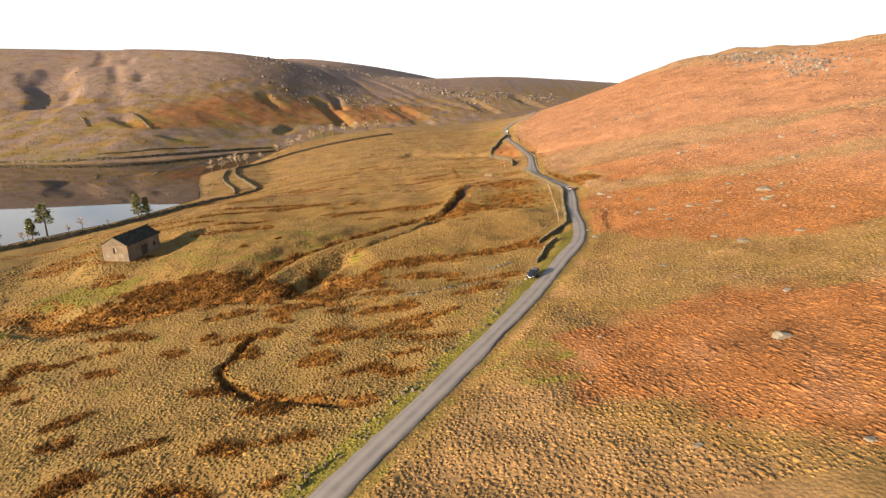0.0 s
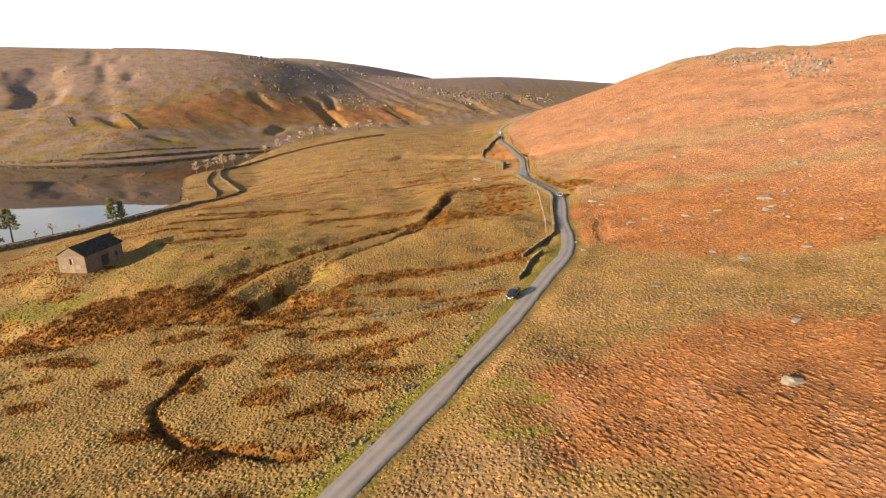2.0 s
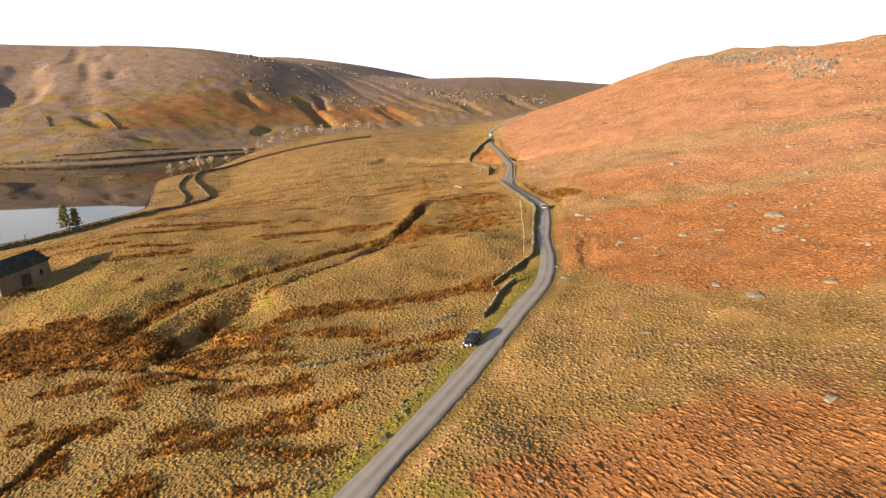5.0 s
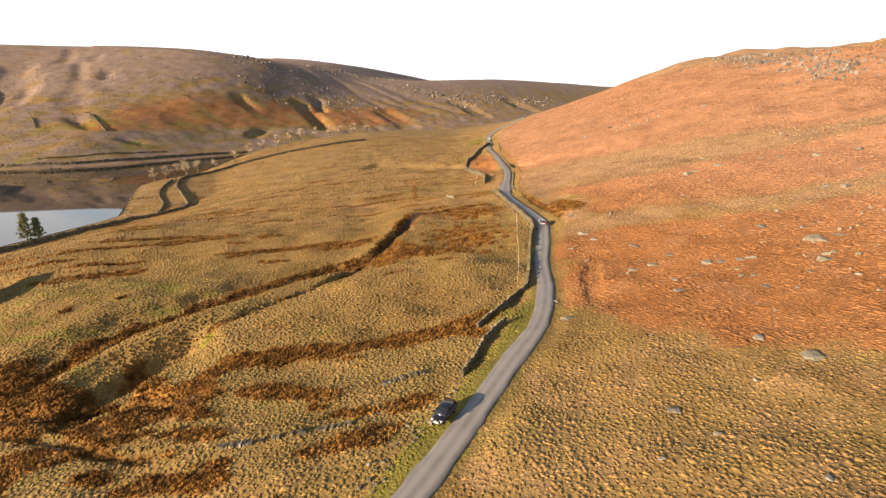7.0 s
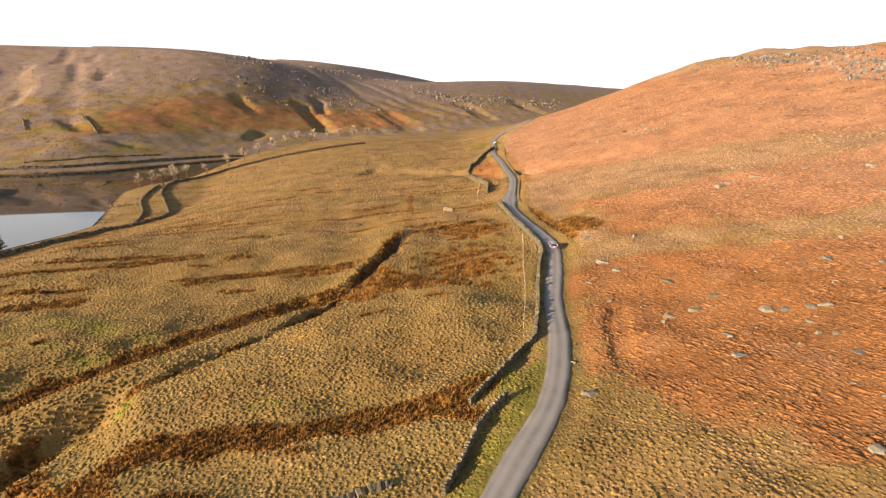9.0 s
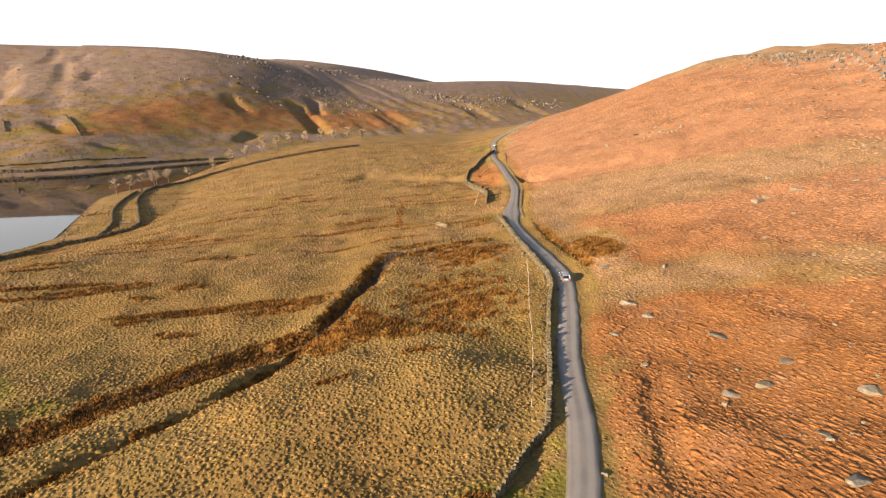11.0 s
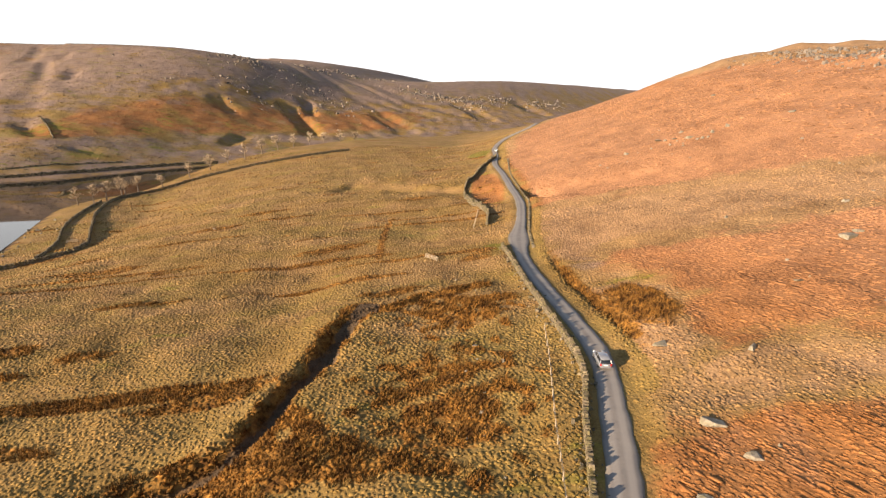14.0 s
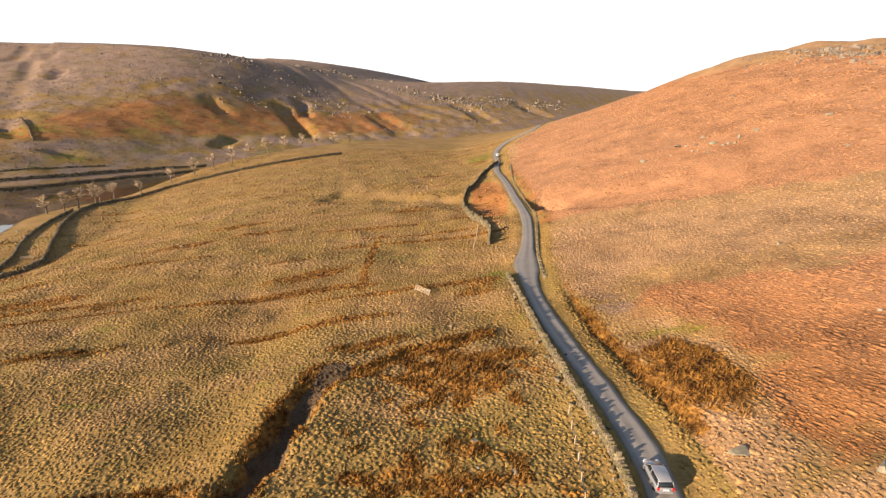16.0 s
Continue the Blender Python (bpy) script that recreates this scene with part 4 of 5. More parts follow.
# ---- barn ----
def build_barn():
    along_x, along_y = Vector((-0.996, 0.09, 0)), Vector((0.09, 0.996, 0))
    root = tagged(new("stone_barn"), "old gritstone field barn with dark slate roof", "barn")
    turn = math.degrees(math.atan2(-along_x.y, -along_x.x))
    w, l, eave, ridge, t = 8.4, 15.5, 5.2, 7.7, 0.6
    mid = Vector((-97.6, 149.6, 0)) + along_x * w / 2 + along_y * l / 2
    root.matrix_world = pose(mid.x, mid.y, -5.0, 0, 0, turn)

    def gable(y, window):
        hole = (-0.55, 0.45, 2.6, 4.4)
        x0, x1, z0, z1 = hole
        W = w / 2

        def prism(poly):
            n = len(poly)
            v = [(px, y - t / 2, pz) for px, pz in poly] + [(px, y + t / 2, pz) for px, pz in poly]
            return v, [tuple(range(n)), tuple(range(2 * n - 1, n - 1, -1))] + [(i, i + n, (i + 1) % n + n, (i + 1) % n) for i in range(n)]
        if not window:
            return [prism([(-W, -0.5), (W, -0.5), (W, eave), (0, ridge), (-W, eave)])]
        return [prism(p) for p in ([(-W, -0.5), (x0, -0.5), (x0, eave), (-W, eave)], [(x1, -0.5), (W, -0.5), (W, eave), (x1, eave)], [(x0, -0.5), (x1, -0.5), (x1, z0), (x0, z0)], [(x0, z1), (x1, z1), (x1, eave), (x0, eave)], [(-W, eave), (W, eave), (0, ridge)])]

    part("gable_wall", soup("gable_wall", gable(-l / 2 + t / 2, True), WALLSTONE), root)
    part("gable_wall", soup("gable_wall", gable(l / 2 - t / 2, False), WALLSTONE), root)
    for side in (-1, 1):
        x = side * (w / 2 - t / 2)
        gaps = [(-1.6, 1.6, 0.0, 3.6), (4.4, 5.4, 1.8, 3.2)] if side > 0 else []
        pieces, y0 = [], -l / 2 + t
        for a, b, low, top in gaps:
            pieces.append(box(x, (y0 + a) / 2, -0.5, t, a - y0, eave + 0.5))
            pieces.append(box(x, (a + b) / 2, top, t, b - a, eave - top))
            if low > 0:
                pieces.append(box(x, (a + b) / 2, -0.5, t, b - a, low + 0.5))
            y0 = b
        pieces.append(box(x, (y0 + l / 2 - t) / 2, -0.5, t, l / 2 - t - y0, eave + 0.5))
        part("side_wall", soup("side_wall", pieces, WALLSTONE), root)
    part("barn_door", soup("barn_door", [box(w / 2 - 0.45, -1.2 + 0.4 * k, 0.0, 0.06, 0.37, 3.5) for k in range(7)], DARKWOOD), root, "dark boarded barn door set back in shadow")
    part("shutter", soup("shutter", [box(-0.05, -l / 2 + 0.35, 2.62, 0.96, 0.06, 1.76)], WOOD), root, "pale boarded window shutter")
    for bx in (-2.4, 1.9):
        part("patched_stone", soup("patched_stone", [box(bx, -l / 2 - 0.015, 1.3, 1.7, 0.05, 1.3, 0, (0.8, 1))], BOULDER), root, "paler patch of repaired stone")
    # roof slopes in overlapping slate courses
    over, rise = 0.35, ridge - eave
    slope = math.atan2(rise, w / 2)
    run = math.hypot(rise, w / 2) + over
    rngb = random.Random(5)
    for side in (-1, 1):
        rows = []
        n = 14
        for r in range(n):
            d = run - (r + 0.5) * run / n
            cx = side * (d * math.cos(slope))
            cz = ridge + 0.10 - d * math.sin(slope) + 0.03
            y = -l / 2 - 0.2
            while y < l / 2 + 0.2:
                wd = rngb.uniform(0.7, 1.1)
                v, f = box(0, 0, 0, run / n * 1.25, wd * 0.98, 0.06 + rngb.uniform(0, 0.03))
                m = Matrix.Translation((cx, y + wd / 2, cz)) @ Matrix.Rotation(side * (slope - 0.05), 4, "Y")
                rows.append(([tuple(m @ Vector(p)) for p in v], f))
                y += wd
        part("roof_slope", soup("roof_slope", rows, SLATE), root)
    part("ridge_cap", soup("ridge_cap", [box(0, -l / 2 + 0.5 + k, ridge + 0.05, 0.5, 0.97, 0.16, 0, (0.5, 1)) for k in range(17)], SLATE), root)
    return root


build_barn()


# ---- trees ----
def bare_tree(x, y, tall, seed, label):
    rng = random.Random(seed)
    root = tagged(new("bare_tree"), label, "tree", "leafless trees by the reservoir")
    root.location = (x, y, ground_at(x, y) - 0.1)
    lean = (rng.uniform(-0.1, 0.1) * tall, rng.uniform(-0.1, 0.1) * tall)
    trunk = [(0, 0, -0.3), (lean[0] * 0.3, lean[1] * 0.3, tall * 0.25), (lean[0] * 0.7, lean[1] * 0.7, tall * 0.5), (lean[0], lean[1], tall * 0.8)]
    part("trunk", soup("trunk", [tube(trunk, [0.035 * tall, 0.026 * tall, 0.018 * tall, 0.006 * tall], 6)], BARK), root)
    limbs, twigs = [], []
    for k in range(18):
        a, h = rng.uniform(0, math.tau), tall * rng.uniform(0.25, 0.75)
        out = tall * rng.uniform(0.22, 0.42) * (1.15 - h / tall)
        f = h / (tall * 0.8)
        p0 = Vector((lean[0] * f, lean[1] * f, h))
        p2 = p0 + Vector((math.cos(a) * out, math.sin(a) * out, out * rng.uniform(0.4, 0.9)))
        p1 = (p0 + p2) / 2 + Vector((0, 0, out * 0.12))
        limbs.append(tube([p0, p1, p2], [0.011 * tall, 0.007 * tall, 0.003 * tall], 4))
        for _ in range(24):
            s = p0.lerp(p2, rng.uniform(0.3, 1.0))
            d = Vector((rng.gauss(0, 1), rng.gauss(0, 1), rng.uniform(0, 1.3))).normalized() * tall * rng.uniform(0.07, 0.17)
            twigs.append(tube([s, s + d * 0.5 + Vector((0, 0, 0.02 * tall)), s + d], [0.0032 * tall, 0.0022 * tall, 0.001 * tall], 3))
    part("limbs", soup("limbs", limbs, BARK), root)
    part("crown", soup("crown", twigs, TWIG), root, "haze of bare twigs")
    return root


def pine_tree(x, y, tall, seed, wide, low, label):
    rng = random.Random(seed)
    root = tagged(new("pine_tree"), label, "tree", "pines by the reservoir")
    root.location = (x, y, ground_at(x, y) - 0.1)
    part("trunk", soup("trunk", [tube([(0, 0, -0.3), (0.2, 0.1, tall * 0.4), (0.1, 0, tall * 0.95)], [0.026 * tall, 0.019 * tall, 0.004 * tall], 7)], BARK), root)
    limbs, tufts = [], []
    for k in range(44):
        h = tall * (low + (0.97 - low) * (k / 44) ** 0.9)
        a = k * 2.4 + rng.uniform(-0.4, 0.4)
        f = (h / tall - low) / (1 - low)
        out = wide * tall * (1 - f) ** 0.7 * rng.uniform(0.55, 1.1) + 0.15
        tip = Vector((math.cos(a) * out, math.sin(a) * out, h + out * rng.uniform(-0.05, 0.25)))
        limbs.append(tube([(0.15, 0.05, h), (0.15 + tip.x * 0.5, tip.y * 0.5, h + 0.1), tip], [0.006 * tall, 0.004 * tall, 0.002 * tall], 4))
        for _ in range(26):
            c = Vector((0.15, 0, h)).lerp(tip, rng.uniform(0.35, 1.05)) + Vector((rng.gauss(0, 0.35), rng.gauss(0, 0.35), rng.gauss(0, 0.2)))
            s = rng.uniform(0.28, 0.58)
            d = [Vector((rng.gauss(0, 1), rng.gauss(0, 1), rng.gauss(0.3, 0.7))).normalized() * s for _ in range(4)]
            tufts.append(([tuple(c + q) for q in d], [(0, 1, 2), (0, 2, 3), (0, 3, 1), (1, 3, 2)]))
    part("limbs", soup("limbs", limbs, BARK), root)
    part("crown", soup("crown", tufts, NEEDLE), root, "dark green needle clumps")
    return root


pine_tree(-176, 217, 15.0, 1, 0.36, 0.40, "dark green pine with a spreading crown beside the water")
pine_tree(-179.5, 213, 9.5, 2, 0.22, 0.25, "smaller dark pine leaning beside a taller one")
pine_tree(-158, 256, 12.5, 3, 0.26, 0.08, "slender green pine behind the reservoir wall")
pine_tree(-155.0, 258.5, 9.5, 4, 0.26, 0.10, "young pine growing close beside another")
for k, (x, y, h) in enumerate(((-189, 207, 7), (-180, 209, 5), (-174, 237, 6), (-161, 236, 3.5), (-184, 216, 4), (-170, 222, 4.5))):
    bare_tree(x, y, h, 30 + k, "leafless young tree on the reservoir bank")
for k, (x, y, h) in enumerate(((-184, 404, 9), (-179, 410, 9), (-174, 414, 10), (-171, 424, 11), (-167, 434, 10), (-174, 432, 9), (-158, 446, 8), (-152, 470, 9), (-146, 488, 10), (-140, 505, 9), (-133, 520, 10), (-125, 536, 10), (-117, 552, 11), (-108, 566, 10), (-98, 580, 11), (-88, 592, 10), (-76, 604, 11), (-64, 615, 10))):
    bare_tree(x, y, h * 1.35, 60 + k, "pale leafless tree along the shore")


# ---- cars ----
def paint(name, colour):
    m, nt, b = material(name, 0.25, 0.3)
    b.inputs["Base Color"].default_value = (*colour, 1)
    b.inputs["Coat Weight"].default_value = 0.6
    return m


GLASS = paint("tinted_glass", (0.012, 0.014, 0.016))
RUBBER = plain("rubber", (0.015, 0.015, 0.015), (0.03, 0.03, 0.03), 9.0, 0.85, 0.0)
ALLOY = plain("alloy", (0.35, 0.35, 0.35), (0.5, 0.5, 0.5), 9.0, 0.35, 0.0, 0.0, 0.9)
LAMP = paint("lamp_glass", (0.75, 0.75, 0.72))
REDLAMP = paint("red_lamp_glass", (0.45, 0.015, 0.01))
PLATE = plain("number_plate", (0.6, 0.6, 0.55), (0.75, 0.75, 0.7), 9.0, 0.5, 0.0)
TRIM = plain("black_trim", (0.02, 0.02, 0.02), (0.035, 0.035, 0.035), 9.0, 0.6, 0.0)


def loft(rings):
    n = len(rings[0])
    verts = [p for r in rings for p in r]
    faces = [(k * n + i, (k + 1) * n + i, (k + 1) * n + (i + 1) % n, k * n + (i + 1) % n) for k in range(len(rings) - 1) for i in range(n)]
    faces += [tuple(range(n)), tuple((len(rings) - 1) * n + i for i in range(n))[::-1]]
    return verts, faces


def build_car(x, y, turn, length, tall, body_paint, label):
    """Nose along +x before turning."""
    root = tagged(new("car"), label, "car", "cars on the lane")
    root.matrix_world = pose(x, y, 0, 0, 0, turn)
    _, _, (rise,) = along(np.array([float(x)]), np.array([float(y)]), ROAD_3D)
    root.location.z = float(rise[0]) + 0.06
    L, W = length / 2, 0.85
    belt = tall * 0.60

    def section(px, half, low, top, crown):
        return [(px, -half * 0.92, low), (px, -half, low + 0.18), (px, -half, top - 0.14), (px, -half * 0.86, top), (px, 0, top + crown), (px, half * 0.86, top), (px, half, top - 0.14), (px, half, low + 0.18), (px, half * 0.92, low), (px, 0, low)]
    lower = [section(-L, W * 0.80, 0.36, belt * 0.86, 0.0), section(-L + 0.12, W * 0.93, 0.26, belt * 0.97, 0.01), section(-L + 0.6, W, 0.22, belt, 0.02), section(0, W, 0.20, belt, 0.02), section(L * 0.40, W, 0.20, belt * 0.98, 0.03),
             section(L * 0.72, W * 0.97, 0.22, belt * 0.87, 0.05), section(L - 0.15, W * 0.88, 0.26, belt * 0.76, 0.04), section(L, W * 0.72, 0.36, belt * 0.62, 0.0)]
    me = soup("body", [loft(lower)], body_paint)
    me.shade_smooth()
    part("body", me, root)

    def cabin(px, half_low, half_top, low, top):
        return [(px, -half_low, low), (px, -(half_low + half_top) / 2, (low + top) / 2), (px, -half_top, top - 0.03), (px, 0, top), (px, half_top, top - 0.03), (px, (half_low + half_top) / 2, (low + top) / 2), (px, half_low, low)]
    b = belt - 0.03
    me = soup("glasshouse", [loft([cabin(-L + 0.06, W * 0.84, W * 0.80, b, b + 0.06), cabin(-L + 0.34, W * 0.87, W * 0.70, b, tall - 0.10), cabin(-L * 0.2, W * 0.90, W * 0.72, b, tall - 0.04), cabin(L * 0.16, W * 0.90, W * 0.70, b, tall - 0.07), cabin(L * 0.56, W * 0.84, W * 0.80, b, b + 0.03)])], GLASS)
    me.shade_smooth()
    part("glasshouse", me, root, "dark tinted windows")
    me = soup("roof", [loft([cabin(-L + 0.22, W * 0.72, W * 0.62, tall - 0.16, tall - 0.08), cabin(-L * 0.3, W * 0.78, W * 0.70, tall - 0.10, tall), cabin(L * 0.10, W * 0.77, W * 0.68, tall - 0.12, tall - 0.03), cabin(L * 0.24, W * 0.74, W * 0.64, tall - 0.20, tall - 0.12)])], body_paint)
    me.shade_smooth()
    part("roof", me, root)
    for side in (-1, 1):
        for p0, p1 in (((L * 0.52, W * 0.86, b), (L * 0.20, W * 0.72, tall - 0.12)), ((-0.15, W * 0.93, b), (-0.22, W * 0.76, tall - 0.07)), ((-L + 0.10, W * 0.86, b), (-L + 0.34, W * 0.74, tall - 0.12))):
            part("pillar", soup("pillar", [tube([(p0[0], p0[1] * side, p0[2]), (p1[0], p1[1] * side, p1[2])], [0.05, 0.04], 5)], body_paint), root)
        part("wing_mirror", soup("wing_mirror", [box(L * 0.40, side * (W + 0.10), belt - 0.02, 0.14, 0.22, 0.15, 0, (0.8, 0.8))], body_paint), root)
        part("headlight", soup("headlight", [box(L - 0.20, side * W * 0.66, belt * 0.62, 0.30, 0.34, 0.15, side * -0.45, (0.7, 0.8))], LAMP), root, "clear headlight")
        part("tail_light", soup("tail_light", [box(-L + 0.07, side * W * 0.78, belt * 0.62, 0.16, 0.20, 0.30, 0, (0.8, 0.9))], REDLAMP), root, "red tail light")
        for wx in (L * 0.62, -L * 0.60):
            tyre = part("wheel", soup("wheel", [lathe([(-0.10, 0.22), (-0.10, 0.30), (-0.07, 0.32), (0.07, 0.32), (0.10, 0.30), (0.10, 0.22)], 20)], RUBBER, True), root, "black tyre")
            tyre.matrix_basis = pose(wx, side * (W - 0.07), 0.32, 0, 0, 90)
            part("rim", soup("rim", [lathe([(-0.105, 0.04), (-0.11, 0.19), (-0.08, 0.22), (0.08, 0.22), (0.11, 0.19), (0.105, 0.04)], 14)], ALLOY, True), tyre, "grey alloy rim")
    part("bumper", soup("bumper", [box(L - 0.06, 0, 0.26, 0.16, W * 1.4, 0.20, 0, (0.8, 0.96))], TRIM), root, "dark front bumper")
    part("bumper", soup("bumper", [box(-L + 0.04, 0, 0.28, 0.16, W * 1.5, 0.22, 0, (0.8, 0.96))], body_paint), root)
    part("number_plate", soup("number_plate", [box(-L - 0.035, 0, belt * 0.66, 0.03, 0.52, 0.12)], PLATE), root, "pale number plate")
    part("number_plate", soup("number_plate", [box(L + 0.03, 0, 0.38, 0.03, 0.52, 0.12)], PLATE), root, "pale number plate")
    return root


build_car(18.9, 100.2, -118, 4.1, 1.5, paint("black_paint", (0.012, 0.012, 0.014)), "black car parked on the grass verge")
build_car(46.6, 185.6, 88, 4.1, 1.46, paint("silver_paint", (0.20, 0.20, 0.215)), "silver hatchback driving up the lane")
build_car(56.4, 458, -98, 4.4, 1.6, paint("white_paint", (0.80, 0.80, 0.80)), "white car far up the lane")


# ---- tussocks, rushes and bracken fronds ----
def build_tufts(name, label, x0, x1, y0, y1, gap, seed, size, keep=None, only=None, wide=1.0, tall=1.0):
    """Rough clumps of dead grass and fern over a stretch of the plan."""
    rs = np.random.RandomState(seed)
    gx, gy = np.meshgrid(np.arange(x0, x1, gap), np.arange(y0, y1, gap))
    x = gx.ravel() + rs.uniform(-0.48, 0.48, gx.size) * gap
    y = gy.ravel() + rs.uniform(-0.48, 0.48, gx.size) * gap
    road, _, _ = along(x, y, ROAD_LINE)
    z = height(x, y)
    ok = (np.abs(road) > ROAD_HALF + 0.45) & (z > WATER + 0.4) & (rs.uniform(0, 1, x.size) < 0.93)
    ok &= np.hypot((x + 101) / 7, (y - 158.5) / 11) > 1
    if keep is not None:
        ok &= keep(x, y)
    x, y, z, road = x[ok], y[ok], z[ok], road[ok]
    c = covers(x, y, z)
    if only:
        ok = (c[:, only[0]] > only[1]) & (c[:, 4] < 0.6) & (rs.uniform(0, 1, len(x)) < only[2]) & (np.abs(road) > 4.5)
        if only[0] == 0:
            ok &= c[:, 1] < 0.5
        x, y, z, road, c = x[ok], y[ok], z[ok], road[ok], c[ok]
    bracken, rush, green, peat = c[:, 0], c[:, 1], c[:, 2], c[:, 4]
    n = len(x)
    wob = np.exp(rs.normal(-0.05, 0.30, n)).clip(0.45, 1.8)
    r = wide * size * (0.78 - 0.08 * bracken + 0.16 * rush) * wob
    h = tall * size * (0.19 - 0.07 * bracken + 0.10 * rush - 0.12 * green * (1 - rush)) * rs.uniform(0.6, 1.4, n)
    h = np.where(peat > 0.5, h * 0.25, h) * np.clip((np.abs(road) - 2.2) / 2.0, 0.35, 1)
    sides = 4
    ang = rs.uniform(0, math.tau, n)[:, None] + np.arange(sides)[None] * math.tau / sides + rs.uniform(-0.3, 0.3, (n, sides))
    lean_x, lean_y = rs.uniform(-0.3, 0.5, n) * r, rs.uniform(-0.5, 0.3, n) * r
    rim = r[:, None] * rs.uniform(0.75, 1.25, (n, sides))
    mid = r[:, None] * rs.uniform(0.30, 1.05, (n, sides))
    # dead fronds lie over in one direction
    longer = (1 + (0.5 + 0.9 * bool(only)) * bracken)[:, None]

    def laid(a, radius):
        px, py = np.cos(a) * radius, np.sin(a) * radius
        run, across = (0.6 * px - 0.8 * py) * longer, (0.8 * px + 0.6 * py) / np.sqrt(longer)
        return 0.6 * run + 0.8 * across, -0.8 * run + 0.6 * across
    rim_x, rim_y = laid(ang, rim)
    mid_x, mid_y = laid(ang + 0.4, mid)
    V = np.zeros((n, 2 * sides + 1, 3))
    V[:, :sides, 0] = x[:, None] + rim_x
    V[:, :sides, 1] = y[:, None] + rim_y
    V[:, :sides, 2] = z[:, None] - 0.12 - 0.1 * size
    V[:, sides:2 * sides, 0] = x[:, None] + mid_x + lean_x[:, None] * 0.6
    V[:, sides:2 * sides, 1] = y[:, None] + mid_y + lean_y[:, None] * 0.6
    V[:, sides:2 * sides, 2] = z[:, None] + h[:, None] * rs.uniform(0.15, 1.25, (n, sides))
    V[:, 2 * sides, 0], V[:, 2 * sides, 1], V[:, 2 * sides, 2] = x + lean_x, y + lean_y, z + h * rs.uniform(0.7, 1.15, n)
    tri = []
    for i in range(sides):
        j = (i + 1) % sides
        tri += [(i, j, sides + j), (i, sides + j, sides + i), (sides + i, sides + j, 2 * sides)]
    tri = np.array(tri)
    F = (np.arange(n) * (2 * sides + 1))[:, None, None] + tri[None]
    F = F.reshape(-1, 3)
    me = bpy.data.meshes.new(name)
    me.vertices.add(n * (2 * sides + 1))
    me.vertices.foreach_set("co", V.astype(np.float32).ravel())
    me.loops.add(F.size)
    me.loops.foreach_set("vertex_index", F.ravel().astype(np.int32))
    me.polygons.add(len(F))
    me.polygons.foreach_set("loop_start", (np.arange(len(F)) * 3).astype(np.int32))
    me.update(calc_edges=True)
    me.materials.append(TUFT)
    k = 2 * sides + 1
    for layer, cols in (("cover", c[:, :3]), ("cover_more", c[:, 3:])):
        at = me.attributes.new(layer, "FLOAT_COLOR", "POINT")
        at.data.foreach_set("color", np.repeat(np.c_[cols, np.ones(n)], k, axis=0).astype(np.float32).ravel())
    return tagged(new(name, me), label, "grass", kind="stuff")


build_tufts("near_tussocks", "dense straw and russet tussocks of moor grass", -70, 84, 36, 265, 0.54, 1, 0.46)
build_tufts("bracken_clumps", "collapsed clumps of dead bracken", 10, 125, 20, 240, 0.95, 6, 0.62, only=(0, 0.6, 0.5), tall=1.7, wide=0.9)
build_tufts("tussocks", "tussocks of dry moor grass", -150, 150, 30, 340, 0.9, 2, 0.62, lambda x, y: (x < -69) | (x > 83) | (y > 264))
build_tufts("far_tussocks", "distant tussocks of dry moor grass", -165, 190, 340, 540, 2.0, 3, 0.95)
build_tufts("hillside_tussocks", "rough heather and grass clumps on the far hillside", -640, 260, 440, 1010, 4.6, 4, 1.5, lambda x, y: along(x, y, FOOT_LINE)[0] > 12, tall=0.65)
build_tufts("moor_tussocks", "bracken and grass clumps on the rising moor", 124, 340, 150, 500, 2.1, 7, 1.15, lambda x, y: (x > 149) | (y < 30) | (y > 339))


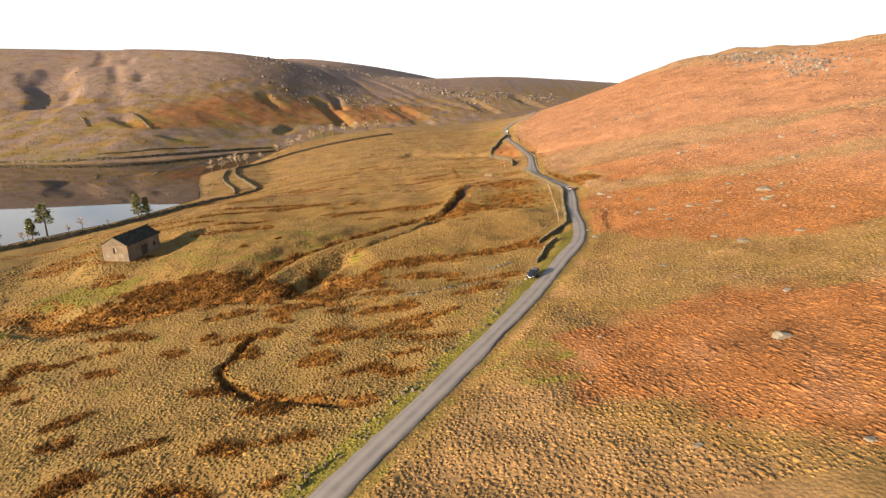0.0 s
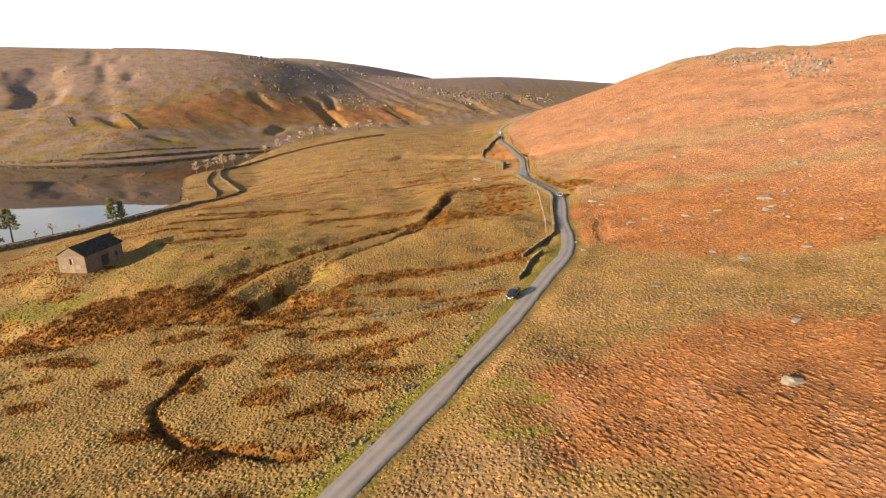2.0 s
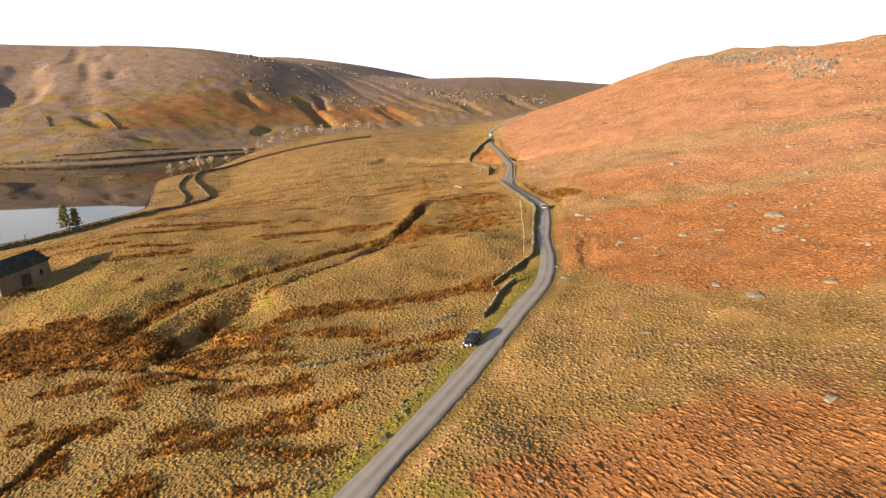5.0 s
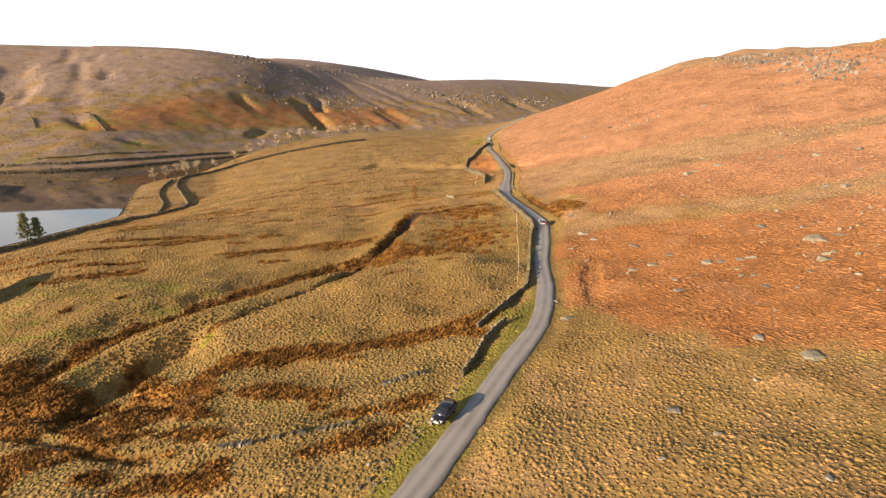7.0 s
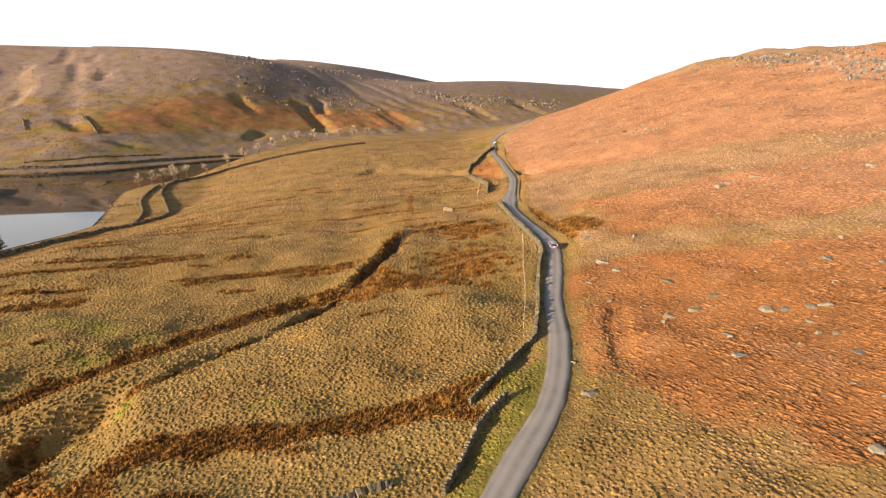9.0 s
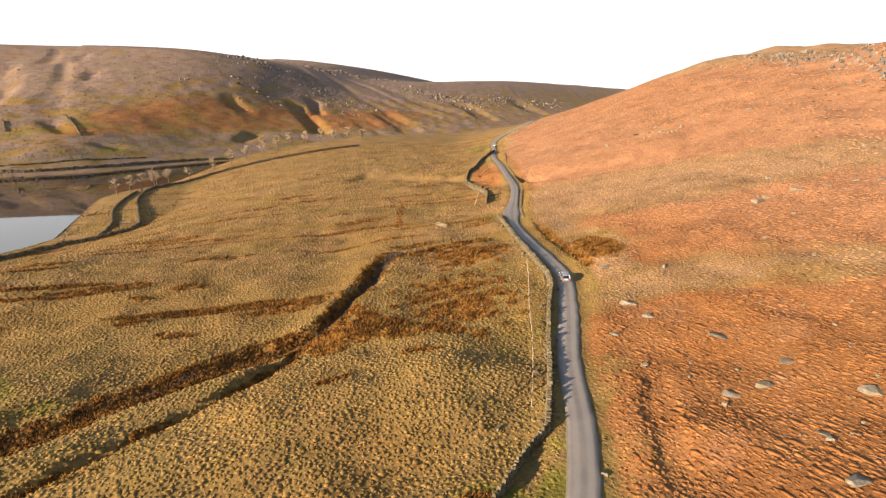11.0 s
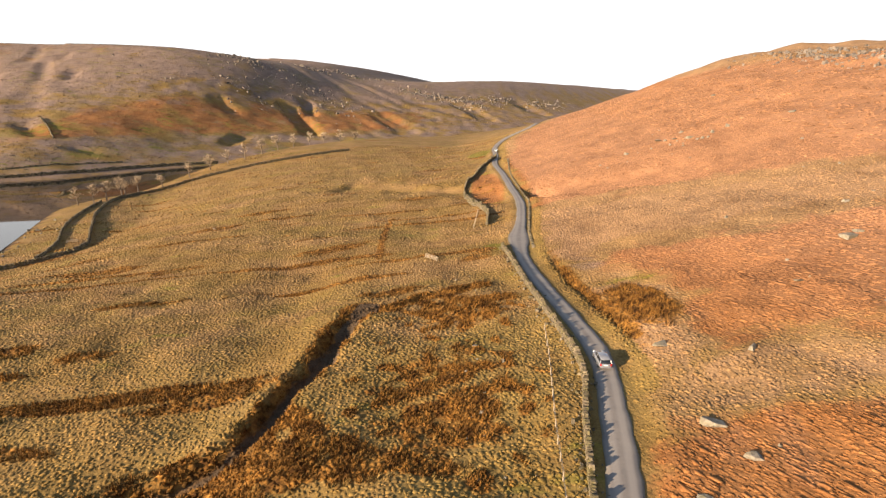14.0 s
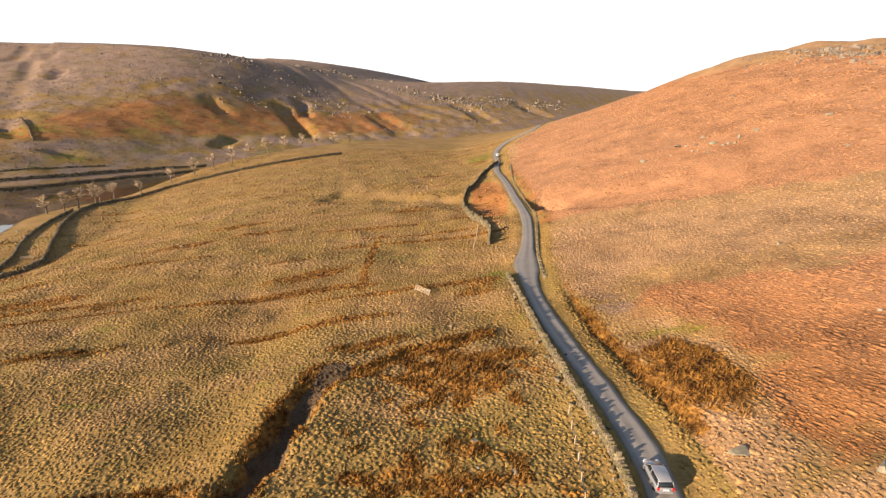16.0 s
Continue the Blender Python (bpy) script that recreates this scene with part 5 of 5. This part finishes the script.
def build_rushes(name, label, x0, x1, y0, y1, gap, seed):
    """Clumps of long rush blades that fan out from one foot."""
    rs = np.random.RandomState(seed)
    gx, gy = np.meshgrid(np.arange(x0, x1, gap), np.arange(y0, y1, gap))
    x = gx.ravel() + rs.uniform(-0.5, 0.5, gx.size) * gap
    y = gy.ravel() + rs.uniform(-0.5, 0.5, gx.size) * gap
    z = height(x, y)
    c = covers(x, y, z)
    road, _, _ = along(x, y, ROAD_LINE)
    ok = (c[:, 1] + 0.25 * hummocks(x, y, 4, 48) > 0.58) & (c[:, 4] < 0.55) & (np.abs(road) > 4.0) & (z > WATER + 0.5)
    x, y, z, c = x[ok], y[ok], z[ok], c[ok]
    n, blades = len(x), 9
    a = rs.uniform(0, math.tau, (n, blades))
    tall = (rs.uniform(0.35, 0.75, n)[:, None] * rs.uniform(0.6, 1.15, (n, blades)))
    out = tall * rs.uniform(0.15, 0.75, (n, blades))
    foot = rs.uniform(0.02, 0.20, (n, blades))
    half = rs.uniform(0.05, 0.11, (n, blades))
    V = np.zeros((n, blades, 3, 3))
    for k, side in ((0, -1), (1, 1)):
        V[:, :, k, 0] = x[:, None] + np.cos(a) * foot - side * np.sin(a) * half
        V[:, :, k, 1] = y[:, None] + np.sin(a) * foot + side * np.cos(a) * half
        V[:, :, k, 2] = z[:, None] - 0.08
    V[:, :, 2, 0] = x[:, None] + np.cos(a) * (foot + out) + 0.12 * tall
    V[:, :, 2, 1] = y[:, None] + np.sin(a) * (foot + out) - 0.16 * tall
    V[:, :, 2, 2] = z[:, None] + tall
    count = n * blades
    me = bpy.data.meshes.new(name)
    me.vertices.add(count * 3)
    me.vertices.foreach_set("co", V.astype(np.float32).ravel())
    me.loops.add(count * 3)
    me.loops.foreach_set("vertex_index", np.arange(count * 3, dtype=np.int32))
    me.polygons.add(count)
    me.polygons.foreach_set("loop_start", (np.arange(count) * 3).astype(np.int32))
    me.update(calc_edges=True)
    me.materials.append(TUFT)
    for layer, cols in (("cover", c[:, :3]), ("cover_more", c[:, 3:])):
        at = me.attributes.new(layer, "FLOAT_COLOR", "POINT")
        at.data.foreach_set("color", np.repeat(np.c_[cols, np.ones(n)], blades * 3, axis=0).astype(np.float32).ravel())
    return tagged(new(name, me), label, "rushes", kind="stuff")


build_rushes("rush_clumps", "shaggy clumps of brown rushes in wet ground", -95, 62, 45, 228, 0.55, 5)
